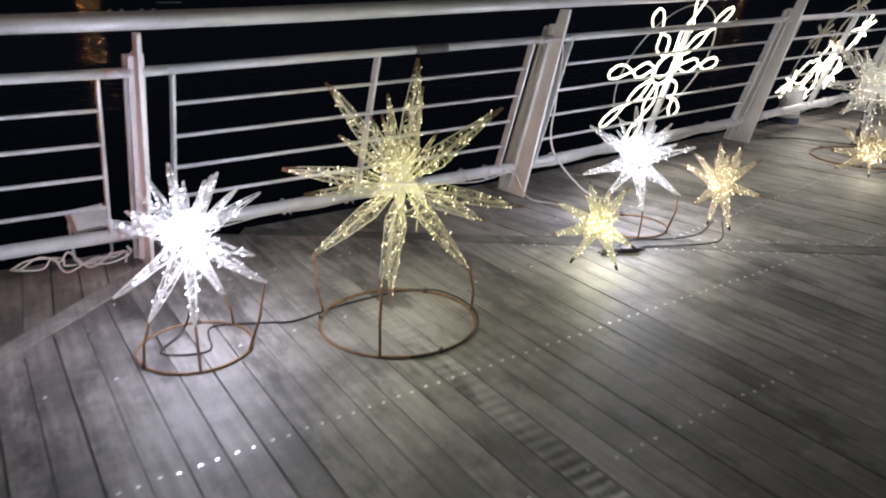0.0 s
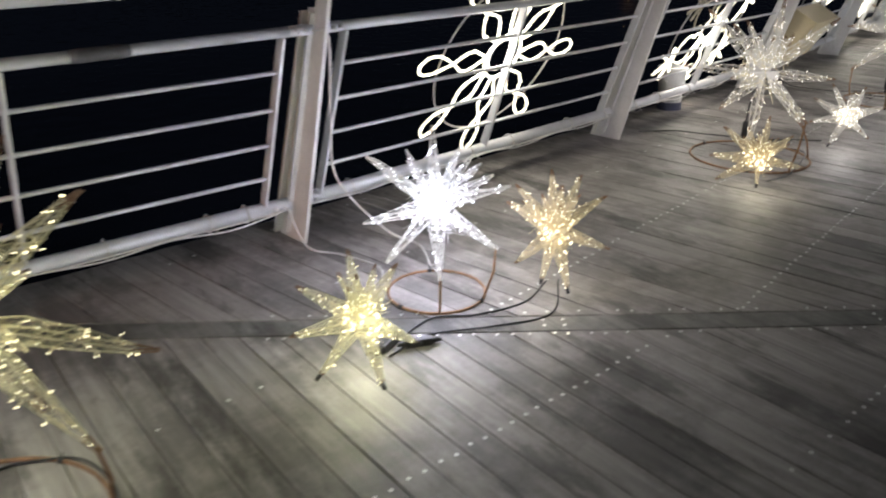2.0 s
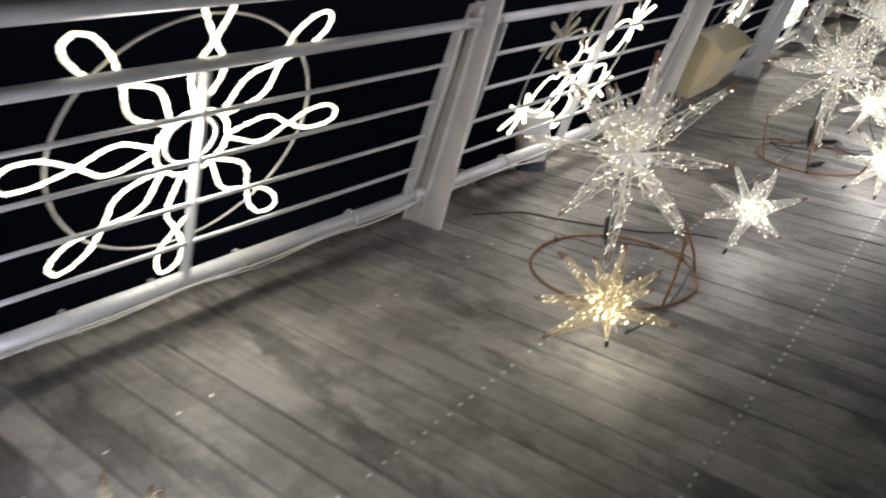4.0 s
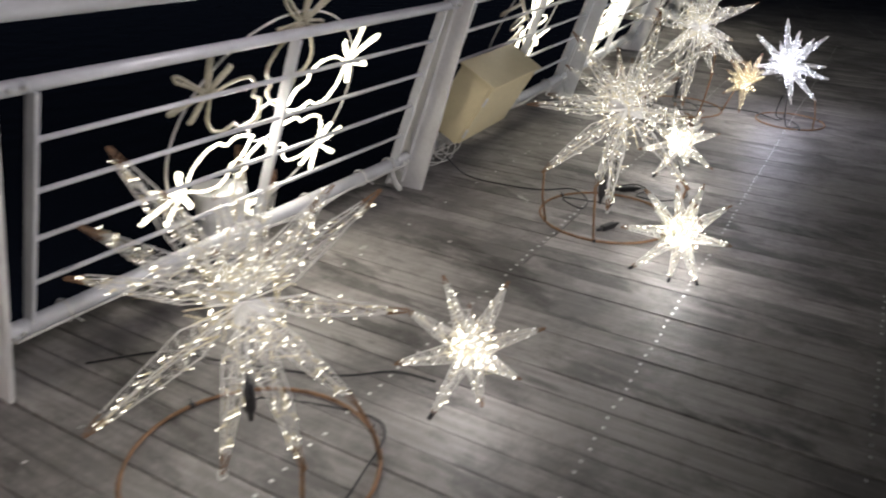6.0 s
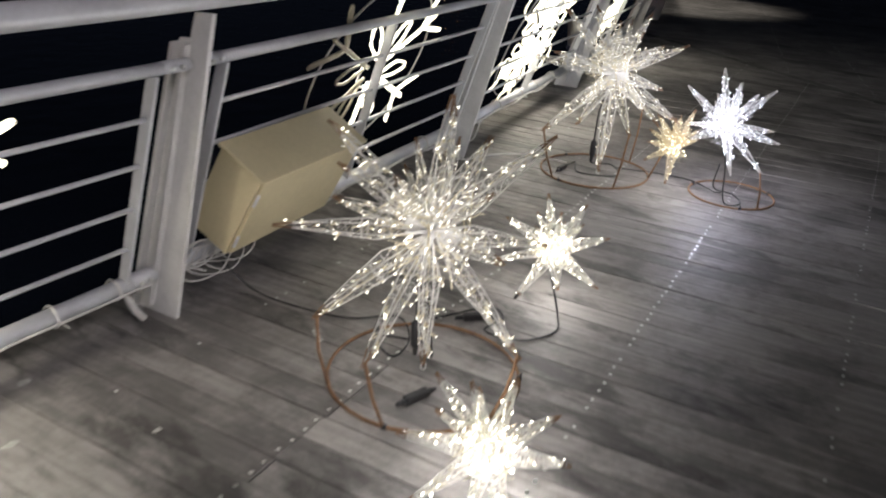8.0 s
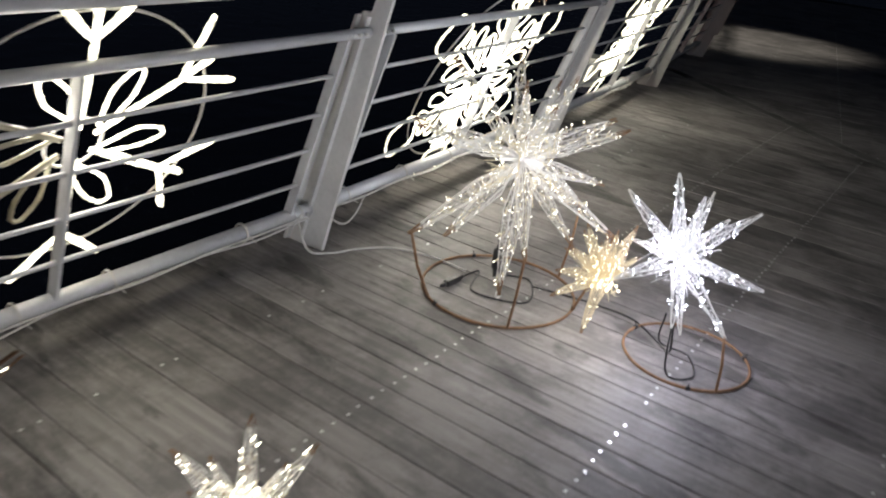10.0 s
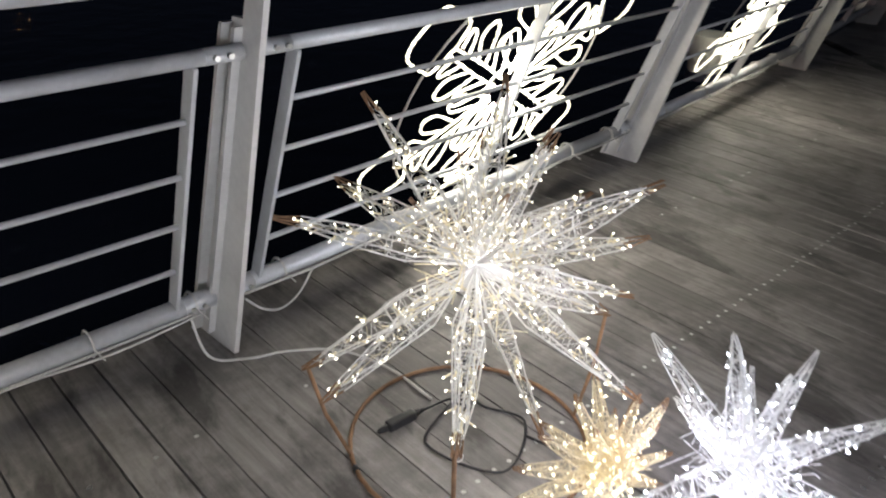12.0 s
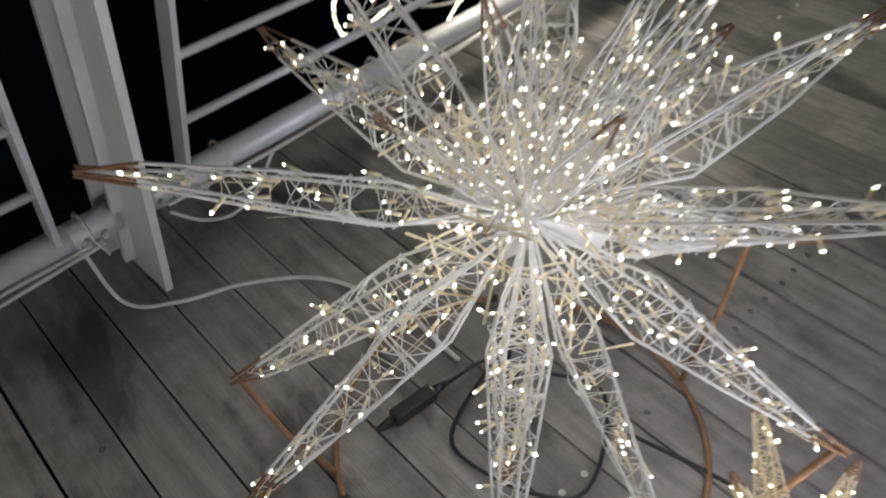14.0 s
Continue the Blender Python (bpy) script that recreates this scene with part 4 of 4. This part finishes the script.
for x, y, turn in ((2.83, 2.36, 30), (2.92, 2.31, -20), (8.26, 3.40, -35), (9.98, 4.2, 10), (7.75, 3.2, -8)):
    plug(x, y, turn)

# ---- deck ----
deck = tagged(new("floor"), "weathered grey timber boardwalk deck", "floor", kind="structure")
GAP, THICK = 0.0046, 0.026


def clip(poly, p, n):
    """The part of a polygon on the side that n points away from, of the line through p."""
    out = []
    for a, b in zip(poly, poly[1:] + poly[:1]):
        da, db = (a - p).dot(n), (b - p).dot(n)
        if da <= 0:
            out.append(a)
        if (da < 0 < db) or (db < 0 < da):
            out.append(a.lerp(b, da / (da - db)))
    return out


def prism(bm, poly, low, high, inset=0.0025):
    c = sum(poly, Vector((0, 0))) / len(poly)
    top = [p + (c - p).normalized() * inset for p in poly]
    rings = [[bm.verts.new((q.x, q.y, z)) for q in ring] for ring, z in ((poly, low), (poly, high - inset), (top, high))]
    for r, s in zip(rings, rings[1:]):
        for k in range(len(poly)):
            bm.faces.new((r[k], r[(k + 1) % len(poly)], s[(k + 1) % len(poly)], s[k]))
    bm.faces.new(rings[-1])


W, E1 = Vector((0.299, 2.522)), Vector((2.403, 2.804))      # points on the two border boards
DW, DE = Vector((math.cos(radians(47)), math.sin(radians(47)))), Vector((math.cos(radians(-33)), math.sin(radians(-33))))
NW, NE = Vector((-DW.y, DW.x)), Vector((-DE.y, DE.x))      # NW points to the left field, NE to the right one
HALF = 0.056
random.seed(8)
screws = bmesh.new()


def field(direction, PITCH, x0, x1, sides, rows, inner, butt=(), skew=0.0, middle=0.0, odd=-1):
    """Planks laid side by side; direction is that of the grain, sides are the lines that bound the field;
    skew turns the screw rows off square about the distance middle."""
    g = Vector((math.cos(radians(direction)), math.sin(radians(direction))))
    s = Vector((-g.y, g.x))
    origin = Vector((x0, 3.0))
    count = int((x1 - x0) / PITCH)
    loose = bmesh.new()
    for k in range(count):
        a = origin + s * (k * PITCH)
        w = PITCH - GAP * random.uniform(0.6, 1.4)
        start, stop = -7.0, inner
        cuts = [start] + [c for lo, hi, c in butt if lo <= a.x <= hi] + [stop]
        for u0, u1 in zip(cuts, cuts[1:]):
            poly = [a + g * (u0 + 0.0015), a + g * (u1 - 0.0015), a + g * (u1 - 0.0015) + s * w, a + g * (u0 + 0.0015) + s * w]
            e, n = edge_line(a.x)
            poly = clip(poly, e, n)
            for p, nn in sides:
                if len(poly) > 2:
                    poly = clip(poly, p, nn)
            if len(poly) < 3:
                continue
            area = abs(sum(p.x * q.y - p.y * q.x for p, q in zip(poly, poly[1:] + poly[:1]))) / 2
            if area < 0.004:
                continue
            high = random.uniform(-0.0015, 0.0015)
            c = sum(poly, Vector((0, 0))) / len(poly)
            if not NEAR[0] < c.x < NEAR[1]:
                prism(loose, poly, -THICK, high)
                continue
            bm = bmesh.new()
            m = pose(c.x, c.y, 0, 0, 0, direction + 90)
            inv = m.inverted()
            prism(bm, [Vector((inv @ Vector((p.x, p.y, 0))).xy) for p in poly], -THICK, high)
            part("plank", bm, CHATTER if k == odd else WOOD, deck).matrix_local = m
        for v in rows:
            for f in (0.26, 0.74):
                p = a + s * (w * f)
                # rows run square to the grain, at a set distance from the field's base line
                q = p + g * (v + skew * (k * PITCH - middle) + random.uniform(-0.004, 0.004))
                e, n = edge_line(q.x)
                if (q - e).dot(n) > -0.05 or any((q - pp).dot(nn) > -0.02 for pp, nn in sides) or random.random() < (0.05 if 1.2 < v < 2.2 else 0.35 if v > 2.2 else 0.8):
                    continue
                bmesh.ops.create_circle(screws, cap_ends=True, segments=8, radius=0.0066, matrix=Matrix.Translation((q.x, q.y, 0.0035)))
    if len(loose.verts):
        part("far_planks", loose, WOOD, deck)["kind"] = "stuff"
    else:
        loose.free()


SOUTH = (Vector((0, -5.0)), Vector((0, -1.0)))
T1, DT = Vector((14.95, 5.9)), Vector((math.cos(radians(-117)), math.sin(radians(-117))))     # a third border board, further along
NT = Vector((-DT.y, DT.x))
NEAR = (-1.2, 15.6)
field(-92, 0.108, -9.0, 2.5, [(W + NW * HALF, -NW), SOUTH], [0.3, 0.9, 1.5, 2.1], 9.0)
field(-87, 0.104, -5.884, 12.6, [(W - NW * HALF, NW), (E1 - NE * HALF, NE), SOUTH], [0.545, 1.145, 1.745, 2.345, 2.945], 9.0, skew=-0.046, middle=6.47, odd=71)
field(-77, 0.1105, 0.5431, 22.0, [(E1 + NE * HALF, -NE), (T1 - NT * HALF, NT), SOUTH], [-0.75, 0.03, 0.655, 1.235, 1.885, 2.56, 3.23], 12.0, [(6.85, 7.53, 1.25), (6.9, 7.16, 0.66)])
field(-66, 0.1105, 8.0, 30.0, [(T1 + NT * HALF, -NT), SOUTH], [-1.4, -0.75, -0.12, 0.48, 1.22, 1.89, 2.56, 3.23], 14.0)

# the plank ends are screwed down along both sides of two of the border boards
for p, d, n, first, count in ((E1, DE, NE, 0.2, 70), (T1, DT, NT, -0.5, 60)):
    for side in (-1, 1):
        for k in range(count):
            q = p + d * (first + 0.063 * k + random.uniform(-0.012, 0.012)) + n * side * (HALF + random.uniform(0.016, 0.026))
            if random.random() < 0.75:
                bmesh.ops.create_circle(screws, cap_ends=True, segments=8, radius=0.006, matrix=Matrix.Translation((q.x, q.y, 0.0035)))
for k, side in ((1.13, -0.02), (1.13, 0.02), (1.20, -0.02), (1.20, 0.02), (2.3, -0.02), (2.3, 0.02)):
    q = E1 + DE * k + NE * side
    bmesh.ops.create_circle(screws, cap_ends=True, segments=8, radius=0.0066, matrix=Matrix.Translation((q.x, q.y, 0.0035)))
part("screw_heads", screws, SCREW, deck, "rows of bright screw heads")["kind"] = "stuff"
for p, d, n, lo, hi in ((W, DW, NW, -8.0, 0.95), (E1, DE, NE, -1.2, 14.5), (T1, DT, NT, -0.6, 14.0)):
    bm = bmesh.new()
    prism(bm, [p + d * lo + n * (HALF - 0.006), p + d * lo - n * (HALF - 0.006), p + d * hi - n * (HALF - 0.006), p + d * hi + n * (HALF - 0.006)], -THICK, 0.0)
    part("border_board", bm, STRIP if p is W else STRIP_DARK, deck)

# dark joists and slab under the boards, and the quay's edge
bm = bmesh.new()
poly = [p + Vector((-(POSTS[min(i + 1, 11)] - POSTS[max(i - 1, 0)]).normalized().y, (POSTS[min(i + 1, 11)] - POSTS[max(i - 1, 0)]).normalized().x)) * (EDGE - 0.01) for i, p in enumerate(POSTS)]
poly = [Vector((-9, 2.3))] + poly + [Vector((30, 15)), Vector((30, -9)), Vector((-9, -9))]
top = [bm.verts.new((p.x, p.y, -THICK - 0.004)) for p in poly]
bot = [bm.verts.new((p.x, p.y, -2.8)) for p in poly]
bm.faces.new(top[::-1])
for k in range(len(poly)):
    bm.faces.new((top[k], top[(k + 1) % len(poly)], bot[(k + 1) % len(poly)], bot[k]))
tagged(new("quay", mesh_of("quay", bm, DARK)), "dark quay structure under the boards", "quay", kind="structure")
